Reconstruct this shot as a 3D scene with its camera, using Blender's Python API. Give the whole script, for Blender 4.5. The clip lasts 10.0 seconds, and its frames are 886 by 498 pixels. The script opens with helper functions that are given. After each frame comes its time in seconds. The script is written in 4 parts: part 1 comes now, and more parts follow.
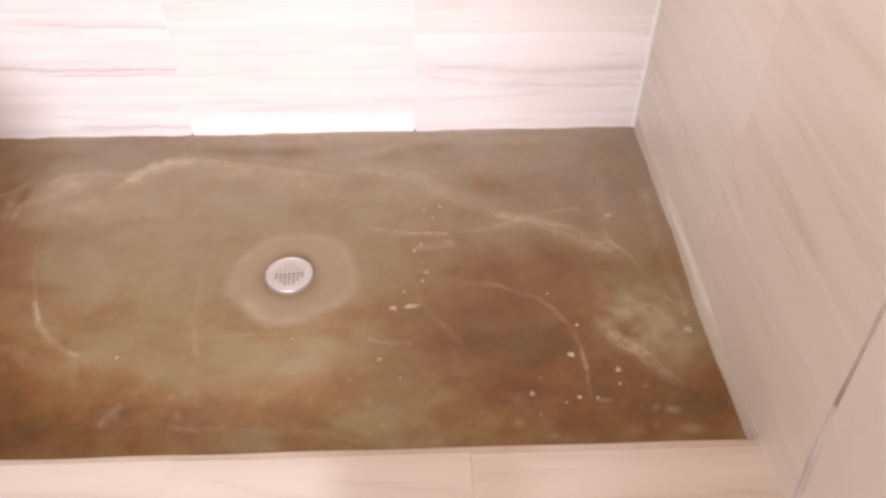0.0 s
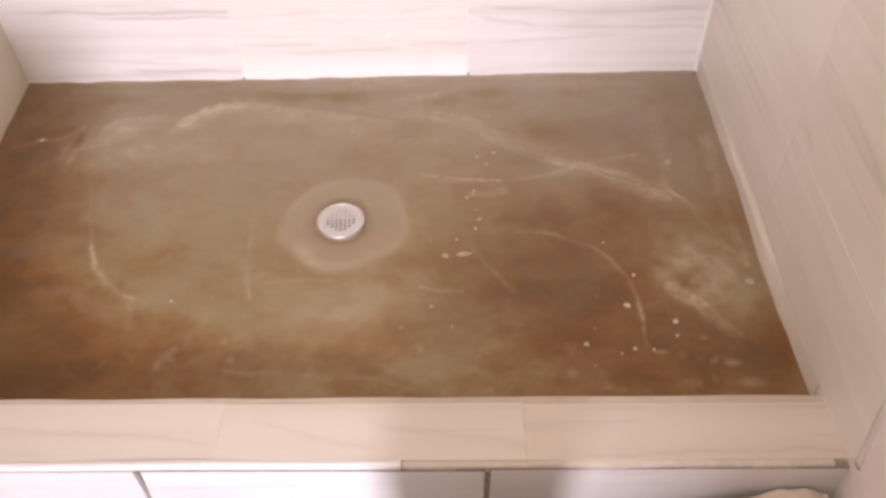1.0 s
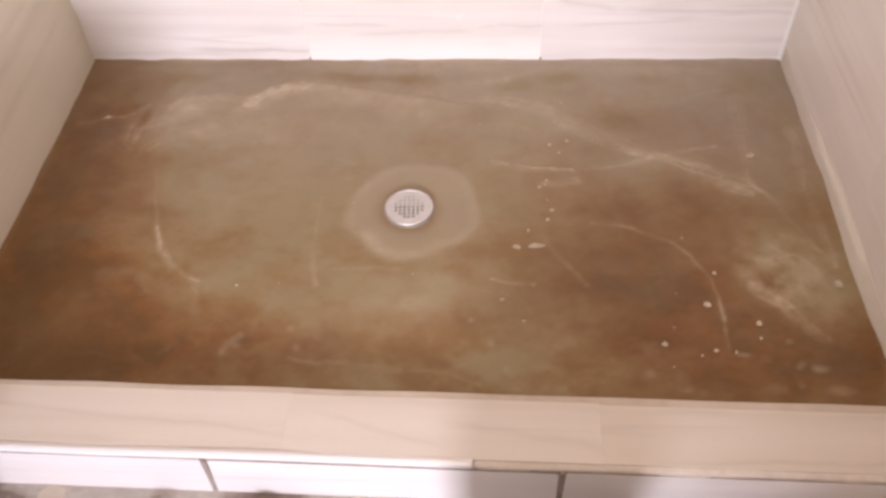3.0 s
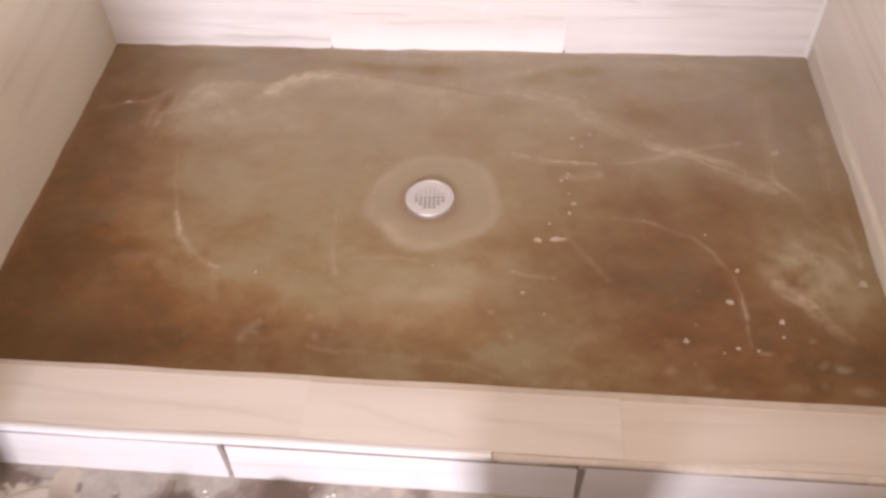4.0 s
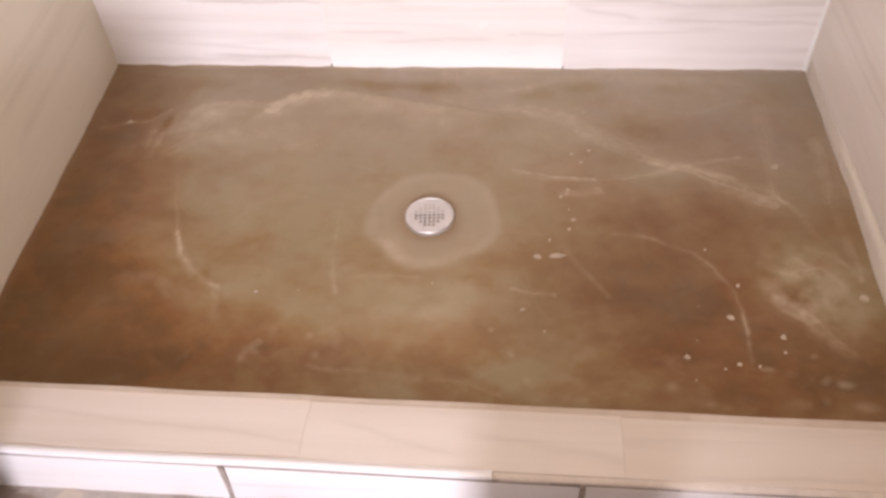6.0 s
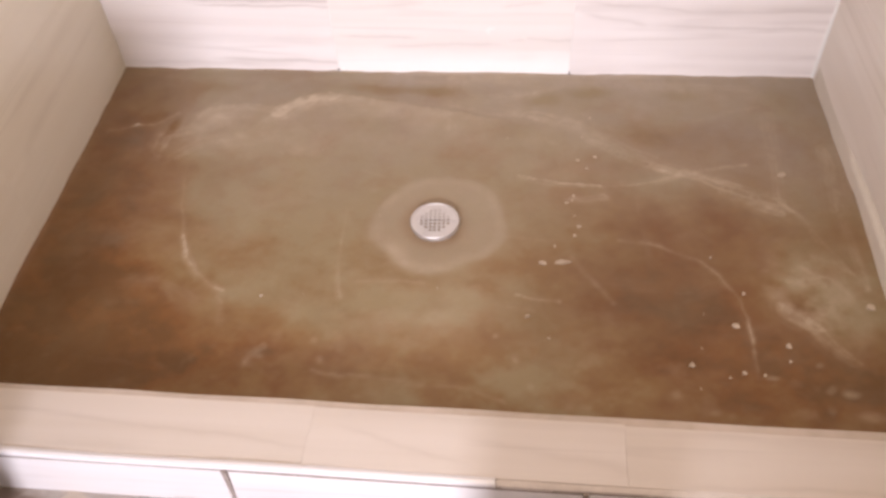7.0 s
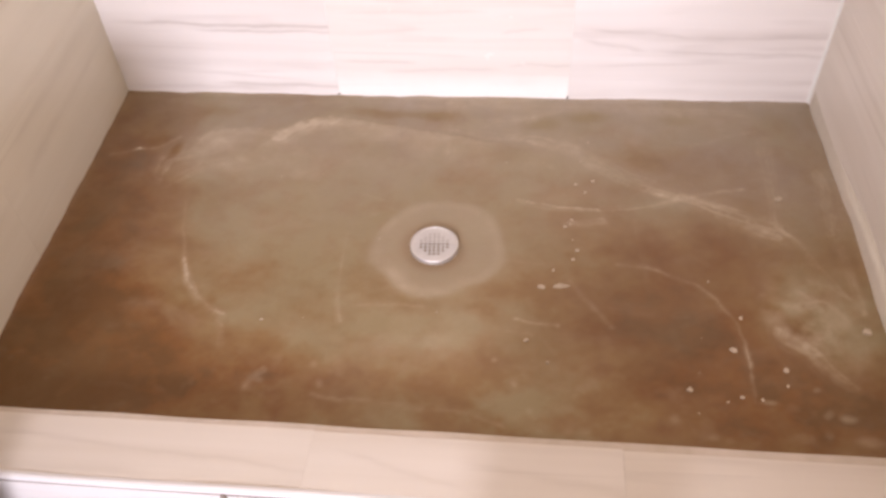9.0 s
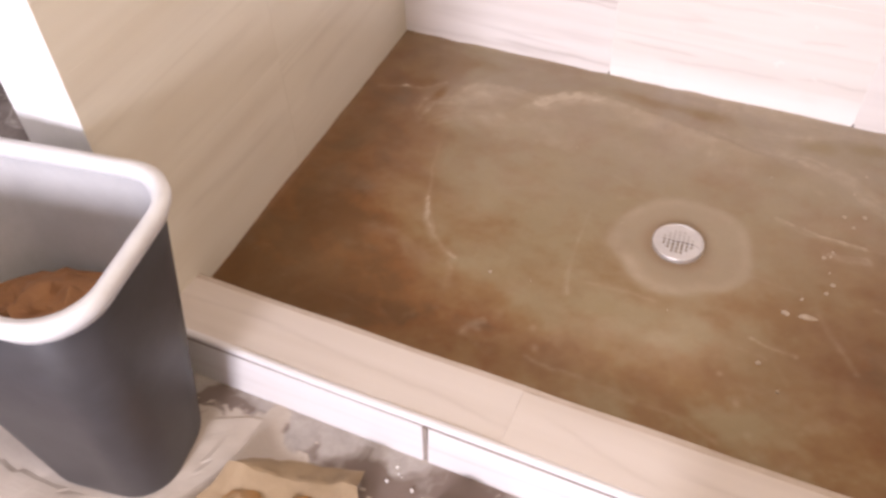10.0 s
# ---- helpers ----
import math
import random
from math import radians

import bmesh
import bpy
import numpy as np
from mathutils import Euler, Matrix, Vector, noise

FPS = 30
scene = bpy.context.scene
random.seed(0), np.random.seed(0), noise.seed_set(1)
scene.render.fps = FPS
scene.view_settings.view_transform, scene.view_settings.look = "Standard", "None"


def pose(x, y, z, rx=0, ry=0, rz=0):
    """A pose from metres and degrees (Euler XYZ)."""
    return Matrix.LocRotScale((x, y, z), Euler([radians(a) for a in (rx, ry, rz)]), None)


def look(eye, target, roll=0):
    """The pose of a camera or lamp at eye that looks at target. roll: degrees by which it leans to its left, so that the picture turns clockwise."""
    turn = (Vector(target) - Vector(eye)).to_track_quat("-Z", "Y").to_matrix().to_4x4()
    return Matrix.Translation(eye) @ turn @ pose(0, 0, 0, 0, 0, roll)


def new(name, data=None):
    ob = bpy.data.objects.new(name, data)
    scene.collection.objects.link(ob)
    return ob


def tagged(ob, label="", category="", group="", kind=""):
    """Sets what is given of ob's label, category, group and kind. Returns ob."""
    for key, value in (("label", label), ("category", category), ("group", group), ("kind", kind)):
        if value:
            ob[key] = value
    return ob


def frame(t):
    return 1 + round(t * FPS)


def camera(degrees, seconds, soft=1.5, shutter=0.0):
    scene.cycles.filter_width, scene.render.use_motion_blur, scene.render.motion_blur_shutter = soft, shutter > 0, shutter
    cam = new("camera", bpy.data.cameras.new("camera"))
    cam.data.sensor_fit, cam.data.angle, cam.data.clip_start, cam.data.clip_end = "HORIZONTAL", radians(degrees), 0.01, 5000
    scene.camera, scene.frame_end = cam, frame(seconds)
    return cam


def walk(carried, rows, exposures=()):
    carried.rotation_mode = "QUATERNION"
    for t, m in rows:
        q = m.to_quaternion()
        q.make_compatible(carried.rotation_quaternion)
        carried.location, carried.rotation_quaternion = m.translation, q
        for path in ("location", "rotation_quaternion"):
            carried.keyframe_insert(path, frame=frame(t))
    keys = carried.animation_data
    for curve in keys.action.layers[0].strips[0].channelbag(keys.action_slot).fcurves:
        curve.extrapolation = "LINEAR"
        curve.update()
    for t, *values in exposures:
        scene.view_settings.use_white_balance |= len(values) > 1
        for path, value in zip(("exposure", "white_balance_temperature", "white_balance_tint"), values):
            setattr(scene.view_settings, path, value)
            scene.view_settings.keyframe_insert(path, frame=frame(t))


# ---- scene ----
cam = camera(55.2, 10.0, soft=3.1)
PATH = [
    (0, (0.561, -1.88, 1.443), (0.658, -0.477, 0.022), 1.3),
    (0.2, (0.597, -1.906, 1.423), (0.695, -0.488, 0.016), 0.1),
    (0.3, (0.579, -1.895, 1.433), (0.738, -0.518, -0.008), 0.5),
    (0.5, (0.585, -1.878, 1.427), (0.754, -0.549, -0.058), 0.8),
    (0.6, (0.581, -1.865, 1.438), (0.765, -0.558, -0.065), 1.2),
    (0.8, (0.536, -1.866, 1.422), (0.625, -0.528, -0.062), -0.3),
    (1, (0.553, -1.861, 1.414), (0.532, -0.54, -0.088), -1.7),
    (1.5, (0.534, -1.85, 1.387), (0.42, -0.596, -0.167), -2.5),
    (1.6, (0.516, -1.843, 1.388), (0.414, -0.612, -0.185), -2.5),
    (2, (0.499, -1.797, 1.383), (0.391, -0.536, -0.165), -3.1),
    (2.5, (0.49, -1.808, 1.388), (0.377, -0.52, -0.138), -3.2),
    (4, (0.46, -1.815, 1.368), (0.325, -0.535, -0.163), -2.6),
    (4.3, (0.439, -1.816, 1.369), (0.283, -0.557, -0.177), -2.9),
    (4.5, (0.456, -1.802, 1.374), (0.276, -0.543, -0.169), -4.3),
    (5, (0.471, -1.8, 1.38), (0.321, -0.52, -0.15), -3.9),
    (5.5, (0.472, -1.806, 1.376), (0.327, -0.512, -0.142), -3.6),
    (7, (0.474, -1.799, 1.381), (0.31, -0.497, -0.128), -3.6),
    (7.5, (0.48, -1.79, 1.388), (0.322, -0.484, -0.118), -3.3),
    (8, (0.496, -1.79, 1.389), (0.343, -0.475, -0.111), -3.2),
    (8.5, (0.502, -1.791, 1.39), (0.357, -0.477, -0.112), -4.0),
    (8.7, (0.506, -1.788, 1.392), (0.365, -0.478, -0.113), -4.4),
    (9, (0.475, -1.798, 1.399), (0.311, -0.464, -0.082), -3.4),
    (9.2, (0.451, -1.805, 1.381), (0.18, -0.509, -0.117), -4.3),
    (9.3, (0.429, -1.809, 1.38), (0.127, -0.516, -0.116), -4.2),
    (9.5, (0.404, -1.826, 1.38), (0.016, -0.541, -0.103), -4.0),
    (9.7, (0.38, -1.841, 1.365), (-0.094, -0.58, -0.113), -4.1),
    (10, (0.358, -1.851, 1.346), (-0.212, -0.623, -0.126), -2.5),
]
walk(cam, [(t, look(eye, target, roll)) for t, eye, target, roll in PATH],
     exposures=((0, -0.29), (0.5, -0.58), (1.0, -0.42), (1.6, -0.44), (5.5, -0.41), (9, -0.38), (10, -0.39)))

# ---- light ----
world = bpy.data.worlds.new("world")
scene.world = world
world.use_nodes = True
wn = world.node_tree.nodes
sky = wn.new("ShaderNodeTexSky")
sky.sky_type, sky.sun_disc = "NISHITA", False
sky.sun_elevation, sky.sun_rotation = radians(35), radians(180)
world.node_tree.links.new(sky.outputs[0], wn["Background"].inputs[0])
wn["Background"].inputs[1].default_value = 0.1


def area_lamp(name, m, sx, sy, power, colour):
    data = bpy.data.lights.new(name, "AREA")
    data.shape, data.size, data.size_y = "RECTANGLE", sx, sy
    data.energy, data.color = power, colour
    ob = new(name, data)
    ob.matrix_world = m
    return ob


# daylight entering by the opening in the rear wall, and the warm ceiling light
area_lamp("window_daylight", look((-0.1, -4.56, 1.40), (0.3, -0.5, 0.2)), 0.62, 0.7, 244, (0.908, 0.876, 1.0))
area_lamp("ceiling_light_glow", look((0.52, -1.55, 2.33), (0.52, -1.25, 0)), 0.4, 0.4, 24, (1.0, 0.79, 0.565))

# ---- dimensions ----
XL, XR = -0.584, 1.217          # tiled faces of the side walls
YC, YF = -1.026, -1.180         # curb: shower side, room side
ZF = -0.057                     # bathroom floor
TILE = 0.605                    # tile length with its joint
ROW = 0.305                     # tile height with its joint
CEIL = 2.40
LEAN = 0.80                     # the right wall opens a little towards the room, degrees
YR = -4.60                      # rear wall


# ---- materials ----
class Mat:
    """A node material with short-hand links."""

    def __init__(self, name):
        self.m = bpy.data.materials.new(name)
        self.m.use_nodes = True
        self.t = self.m.node_tree
        self.b = self.t.nodes["Principled BSDF"]

    def node(self, kind, **inputs):
        n = self.t.nodes.new(kind)
        for k, v in inputs.items():
            self.put(n.inputs[k.replace("_", " ")], v)
        return n

    def put(self, socket, v):
        if isinstance(v, bpy.types.NodeSocket):
            self.t.links.new(v, socket)
        else:
            socket.default_value = v

    def coords(self, scale=(1, 1, 1), shift=None, kind="Object"):
        c = self.t.nodes.new("ShaderNodeTexCoord").outputs[kind]
        mp = self.node("ShaderNodeMapping", Vector=c, Scale=scale)
        if shift is not None:
            self.put(mp.inputs["Location"], shift)
        return mp.outputs[0]

    def noise(self, vec, scale, detail=4.0, rough=0.55, distortion=0.0):
        n = self.node("ShaderNodeTexNoise", Vector=vec, Scale=scale, Detail=detail, Roughness=rough, Distortion=distortion)
        return n.outputs["Fac"]

    def ramp(self, fac, *stops):
        r = self.node("ShaderNodeValToRGB", Fac=fac)
        e = r.color_ramp.elements
        while len(e) < len(stops):
            e.new(0.5)
        for el, (p, c) in zip(e, stops):
            el.position = p
            el.color = (*c, 1) if isinstance(c, tuple) else (c, c, c, 1)
        return r.outputs[0]

    def mix(self, fac, a, b, mode="MIX"):
        n = self.t.nodes.new("ShaderNodeMix")
        n.data_type, n.blend_type = "RGBA", mode
        for s, v in ((n.inputs[0], fac), (n.inputs[6], a), (n.inputs[7], b)):
            self.put(s, (*v, 1) if isinstance(v, tuple) and len(v) == 3 else v)
        return n.outputs[2]

    def math(self, op, a, b=0.0):
        n = self.t.nodes.new("ShaderNodeMath")
        n.operation = op
        self.put(n.inputs[0], a)
        self.put(n.inputs[1], b)
        return n.outputs[0]

    def bump(self, height, strength, distance):
        n = self.node("ShaderNodeBump", Height=height, Strength=strength, Distance=distance)
        self.put(self.b.inputs["Normal"], n.outputs[0])

    def done(self, colour, rough=0.5, metal=0.0, spec=0.5):
        self.put(self.b.inputs["Base Color"], (*colour, 1) if isinstance(colour, tuple) else colour)
        self.put(self.b.inputs["Roughness"], rough)
        self.put(self.b.inputs["Metallic"], metal)
        self.put(self.b.inputs["Specular IOR Level"], spec)
        return self.m


def tile_material(name, pale, band, vein, rough, marks=(), foot=None):
    """Polished porcelain with veins that run along each piece (its own x), different on each piece."""
    k = Mat(name)
    rnd = k.t.nodes.new("ShaderNodeObjectInfo").outputs["Random"]
    off = k.node("ShaderNodeCombineXYZ", X=k.math("MULTIPLY", rnd, 37.0), Y=k.math("MULTIPLY", rnd, 91.0), Z=k.math("MULTIPLY", rnd, 53.0)).outputs[0]
    soft = k.noise(k.coords((0.42, 8, 8), off), 1.5, 3.0, 0.5, 0.35)
    fine = k.noise(k.coords((0.5, 30, 30), off), 1.3, 3.0, 0.6, 0.4)
    thin = k.noise(k.coords((0.30, 7, 7), off), 1.9, 2.0, 0.45, 0.5)
    patch = k.noise(k.coords((1.6, 7, 7), off), 2.0, 2.0)
    line = k.ramp(thin, (0.47, 0.0), (0.5, 1.0), (0.56, 0.0))
    line = k.math("MULTIPLY", line, k.ramp(patch, (0.46, 0.0), (0.68, 1.0)))
    c = k.mix(k.ramp(soft, (0.38, 0.0), (0.72, 1.0)), pale, band)
    c = k.mix(k.math("MULTIPLY", k.ramp(fine, (0.42, 0.0), (0.72, 1.0)), 0.28), c, band)
    c = k.mix(k.math("MULTIPLY", line, 0.33), c, vein)
    if marks or foot:
        xyz = k.node("ShaderNodeSeparateXYZ", Vector=k.coords()).outputs
        wob = k.math("SUBTRACT", k.noise(k.coords((1, 1, 1)), 7.0, 3.0), 0.5)
        thread = k.noise(k.coords((3, 160, 160)), 1.0, 2.0)
    for x0, y0, x1, y1, w, amount in marks:
        along = k.math("DIVIDE", k.math("SUBTRACT", xyz[0], x0), x1 - x0)
        path = k.math("ADD", k.math("ADD", k.math("MULTIPLY", along, y1 - y0), y0), k.math("MULTIPLY", wob, 0.03))
        d = k.math("DIVIDE", k.math("SUBTRACT", xyz[1], path), w)
        g = k.math("DIVIDE", 1.0, k.math("ADD", 1.0, k.math("POWER", k.math("ABSOLUTE", d), 2.4)))
        ends = k.ramp(along, (0.0, 0.0), (0.22, 1.0), (0.85, 1.0), (1.0, 0.0 if abs(x1) < 0.25 else 1.0))
        g = k.math("MULTIPLY", k.math("MULTIPLY", g, ends), k.ramp(thread, (0.3, 0.55), (0.7, 1.0)))
        c = k.mix(k.math("MULTIPLY", g, 0.8 * amount), c, vein)
    if foot:
        low = k.ramp(k.math("SUBTRACT", k.math("ADD", xyz[1], k.math("MULTIPLY", wob, 0.05)), foot - 0.5), (0.475, 1.0), (0.53, 0.0))
        c = k.mix(k.math("MULTIPLY", low, 0.75), c, (0.90, 0.88, 0.87))
    smear = k.noise(k.coords((3, 3, 3)), 5.0, 5.0)
    r = k.math("ADD", k.math("MULTIPLY", smear, 0.08), rough - 0.04)
    return k.done(c, r)


WALL_TILE = tile_material("veined_wall_tile", (0.80, 0.755, 0.735), (0.68, 0.625, 0.595), (0.47, 0.415, 0.385), 0.26)
PALE, BAND, VEIN = (0.83, 0.79, 0.785), (0.74, 0.69, 0.675), (0.46, 0.405, 0.38)
TILE_STREAKED = tile_material("tile_streaked", PALE, BAND, VEIN, 0.30,
                              ((-0.29, 0.070, 0.29, 0.062, 0.0045, 0.95), (-0.08, 0.052, 0.29, 0.046, 0.003, 0.8), (-0.29, -0.05, 0.29, -0.053, 0.014, 0.3), (-0.05, -0.112, 0.29, -0.122, 0.004, 0.7), (-0.29, -0.125, 0.1, -0.128, 0.005, 0.45)))
TILE_WHITE = tile_material("tile_white_foot", (0.82, 0.775, 0.755), (0.74, 0.69, 0.66), VEIN, 0.26,
                           ((-0.295, -0.036, -0.08, -0.040, 0.0035, 0.4), (-0.19, -0.068, 0.14, -0.060, 0.005, 0.35), (0.12, 0.052, 0.235, 0.062, 0.0025, 0.35), (0.14, -0.050, 0.295, -0.044, 0.003, 0.4), (-0.28, 0.10, 0.1, 0.11, 0.004, 0.3)), -0.098)
TILE_LINED = tile_material("tile_lined", PALE, BAND, VEIN, 0.30,
                           ((-0.296, 0.062, 0.0, 0.04, 0.004, 0.5), (-0.02, 0.042, 0.29, 0.043, 0.004, 0.4), (-0.294, 0.035, -0.12, 0.0, 0.005, 0.5), (-0.15, 0.003, 0.29, -0.01, 0.005, 0.5), (-0.1, -0.092, 0.29, -0.09, 0.009, 0.2)))
# Side tiles: darker, yellower copies, tinted for the dimmer warm light there.
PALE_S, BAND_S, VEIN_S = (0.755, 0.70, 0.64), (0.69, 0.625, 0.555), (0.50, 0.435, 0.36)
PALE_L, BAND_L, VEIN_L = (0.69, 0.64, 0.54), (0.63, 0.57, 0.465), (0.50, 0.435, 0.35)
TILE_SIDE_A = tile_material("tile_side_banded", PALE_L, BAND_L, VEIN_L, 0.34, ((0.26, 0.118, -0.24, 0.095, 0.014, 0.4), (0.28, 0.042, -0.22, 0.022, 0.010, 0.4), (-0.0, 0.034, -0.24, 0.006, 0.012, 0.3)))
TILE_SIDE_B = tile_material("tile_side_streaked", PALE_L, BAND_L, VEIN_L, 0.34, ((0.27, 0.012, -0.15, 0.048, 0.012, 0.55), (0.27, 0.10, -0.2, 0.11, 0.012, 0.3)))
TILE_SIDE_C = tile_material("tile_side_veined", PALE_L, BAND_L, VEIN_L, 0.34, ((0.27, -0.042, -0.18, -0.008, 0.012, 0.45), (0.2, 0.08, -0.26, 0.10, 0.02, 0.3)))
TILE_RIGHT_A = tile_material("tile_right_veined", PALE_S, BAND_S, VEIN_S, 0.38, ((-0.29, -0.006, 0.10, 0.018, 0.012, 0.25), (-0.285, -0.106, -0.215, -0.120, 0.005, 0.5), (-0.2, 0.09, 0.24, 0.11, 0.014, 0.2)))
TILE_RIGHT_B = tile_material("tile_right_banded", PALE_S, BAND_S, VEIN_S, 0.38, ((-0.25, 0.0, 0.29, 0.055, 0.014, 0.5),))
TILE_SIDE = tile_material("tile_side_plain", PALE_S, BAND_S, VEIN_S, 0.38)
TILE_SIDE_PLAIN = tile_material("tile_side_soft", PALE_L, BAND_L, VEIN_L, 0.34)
# Curb face tile, tinted bluish for the cool daylight that strikes it.
CURB_TILE = tile_material("veined_curb_tile", (0.70, 0.67, 0.67), (0.61, 0.57, 0.56), (0.47, 0.40, 0.35), 0.30)


# The same tile for the curb's top, darkened for its weaker light.
CAP_TILES = tuple(tile_material("cap_tile_" + n, (0.61, 0.545, 0.495), (0.555, 0.485, 0.425), (0.39, 0.32, 0.27), 0.36, m) for n, m in (
    ("long_vein", ((-0.30, 0.030, 0.345, -0.022, 0.005, 0.30), (-0.34, -0.04, 0.1, -0.052, 0.010, 0.3))),
    ("short_vein", ((-0.24, 0.028, 0.02, -0.045, 0.005, 0.28), (-0.02, 0.02, 0.26, -0.03, 0.010, 0.3), (-0.25, 0.055, 0.26, 0.05, 0.008, 0.25))),
    ("edge_vein", ((-0.24, -0.052, 0.26, -0.044, 0.005, 0.45), (-0.2, 0.045, 0.26, 0.05, 0.010, 0.25)))))


def rough_material(name, a, b, scale, rough, relief=0.2, distance=0.003, spots=None):
    k = Mat(name)
    n1 = k.noise(k.coords(), scale, 6.0, 0.6, 0.3)
    n2 = k.noise(k.coords(), scale * 9, 4.0)
    c = k.mix(k.ramp(n1, (0.36, 0.0), (0.64, 1.0)), a, b)
    c = k.mix(k.math("MULTIPLY", n2, 0.35), c, tuple(v * 0.7 for v in a))
    if spots:
        c = k.mix(k.ramp(k.noise(k.coords(), scale * 2.3, 5.0, 0.65, 0.6), (0.55, 0.0), (0.68, 1.0)), c, spots)
    k.bump(k.math("ADD", n1, k.math("MULTIPLY", n2, 0.4)), relief, distance)
    return k.done(c, rough)


LIP = rough_material("beige_grout_lip", (0.52, 0.43, 0.36), (0.45, 0.37, 0.30), 22, 0.8)
GROUT = rough_material("pale_grout", (0.82, 0.78, 0.76), (0.78, 0.74, 0.72), 30, 0.85)
SIDE_GROUT = rough_material("beige_grout", (0.66, 0.595, 0.51), (0.62, 0.56, 0.475), 30, 0.85)
MORTAR = rough_material("grey_mortar", (0.16, 0.13, 0.11), (0.10, 0.085, 0.075), 25, 0.9)
PAINT = rough_material("off_white_wall_paint", (0.80, 0.72, 0.67), (0.76, 0.68, 0.63), 4, 0.6, 0.1, 0.002)
WHITE_PAINT = rough_material("white_wall_paint", (0.84, 0.83, 0.82), (0.80, 0.79, 0.78), 5, 0.5, 0.1, 0.002)
GREY_PAINT = rough_material("grey_wall_paint", (0.42, 0.40, 0.39), (0.38, 0.36, 0.35), 4, 0.6, 0.1, 0.002)
CEILING_PAINT = rough_material("ceiling_paint", (0.78, 0.75, 0.71), (0.74, 0.71, 0.67), 4, 0.8, 0.1, 0.002)
CEMENT = rough_material("stained_cement_floor", (0.40, 0.34, 0.30), (0.15, 0.115, 0.095), 5.5, 0.75, 0.3, 0.003, (0.56, 0.49, 0.43))
STEEL_K = Mat("brushed_steel")
STEEL = STEEL_K.done(STEEL_K.mix(STEEL_K.noise(STEEL_K.coords(), 80.0), (0.52, 0.49, 0.47), (0.62, 0.585, 0.565)), 0.46, 0.7)
GLARE = rough_material("pale_hole_glare", (0.50, 0.45, 0.42), (0.40, 0.36, 0.33), 60, 0.9)
JOINT = rough_material("brownish_open_joint", (0.33, 0.27, 0.235), (0.23, 0.185, 0.16), 25, 0.9)
PLASTER_EDGE = rough_material("pale_edge_plaster", (0.76, 0.70, 0.67), (0.66, 0.60, 0.57), 24, 0.7)
BEAD = rough_material("rough_filler", (0.62, 0.55, 0.49), (0.53, 0.46, 0.41), 40, 0.9)
DARK = rough_material("dark_drain_cavity", (0.10, 0.085, 0.07), (0.06, 0.05, 0.045), 40, 0.7)
TRIM_K = Mat("polished_edge_trim")
TRIM = TRIM_K.done(TRIM_K.mix(TRIM_K.noise(TRIM_K.coords((3, 30, 30)), 4.0), (0.70, 0.67, 0.68), (0.61, 0.58, 0.585)), 0.35)
PLASTER = rough_material("dried_plaster", (0.48, 0.39, 0.30), (0.38, 0.305, 0.23), 60, 0.9)
BIN_GREY = rough_material("grey_plastic", (0.046, 0.042, 0.045), (0.036, 0.032, 0.034), 20, 0.45, 0.03, 0.001)
# The bin's grey again, paled on rim and inside for the light there.
BIN_RIM_LIT = rough_material("lit_grey_plastic_rim", (0.68, 0.67, 0.68), (0.63, 0.62, 0.63), 20, 0.35, 0.03, 0.001)
BIN_INNER_LIT = rough_material("lit_grey_plastic_inner_side", (0.50, 0.49, 0.495), (0.44, 0.43, 0.435), 12, 0.4, 0.03, 0.001)
PAPER = rough_material("tan_kraft_paper", (0.33, 0.235, 0.14), (0.24, 0.165, 0.095), 9, 0.85, 0.2, 0.002)
PAPER_IN = rough_material("orange_brown_paper", (0.36, 0.17, 0.07), (0.20, 0.095, 0.045), 9, 0.85, 0.2, 0.002)
PAPER_FILL = rough_material("orange_and_tan_paper", (0.34, 0.22, 0.12), (0.44, 0.20, 0.05), 11, 0.85, 0.2, 0.002)
RAG = rough_material("white_crumpled_plastic", (0.66, 0.59, 0.52), (0.48, 0.41, 0.34), 14, 0.5, 0.2, 0.002)
RAG_WHITE = rough_material("white_plaster_chips", (0.74, 0.70, 0.67), (0.62, 0.58, 0.55), 30, 0.8)
SHEET = rough_material("pale_dust_sheet", (0.50, 0.43, 0.37), (0.40, 0.335, 0.28), 6, 0.8, 0.2, 0.002)
CLOTH = rough_material("beige_drop_cloth", (0.60, 0.51, 0.445), (0.50, 0.41, 0.345), 5, 0.8, 0.2, 0.003)
BUCKET_WHITE = rough_material("white_bucket_plastic", (0.86, 0.86, 0.86), (0.82, 0.82, 0.82), 9, 0.35, 0.03, 0.001)
WATER_K = Mat("cloudy_grout_water")
WATER = WATER_K.done(WATER_K.mix(WATER_K.ramp(WATER_K.noise(WATER_K.coords(), 14.0, 4.0, 0.6, 1.5), (0.46, 0.0), (0.56, 1.0)), (0.26, 0.25, 0.24), (0.74, 0.72, 0.70)), 0.25)

floor_k = Mat("cement_floor_with_smears")
smear_at = floor_k.t.nodes.new("ShaderNodeAttribute")
smear_at.attribute_name = "smear"
stain_shade_at = floor_k.t.nodes.new("ShaderNodeAttribute")
stain_shade_at.attribute_name = "stain_shade"
f_mid = floor_k.noise(floor_k.coords(), 30.0, 6.0, 0.65, 0.5)
f_fine = floor_k.noise(floor_k.coords(), 190.0, 4.0)
f_c = floor_k.mix(floor_k.ramp(f_mid, (0.3, 0.0), (0.7, 1.0)), (0.30, 0.265, 0.24), (0.42, 0.375, 0.345))
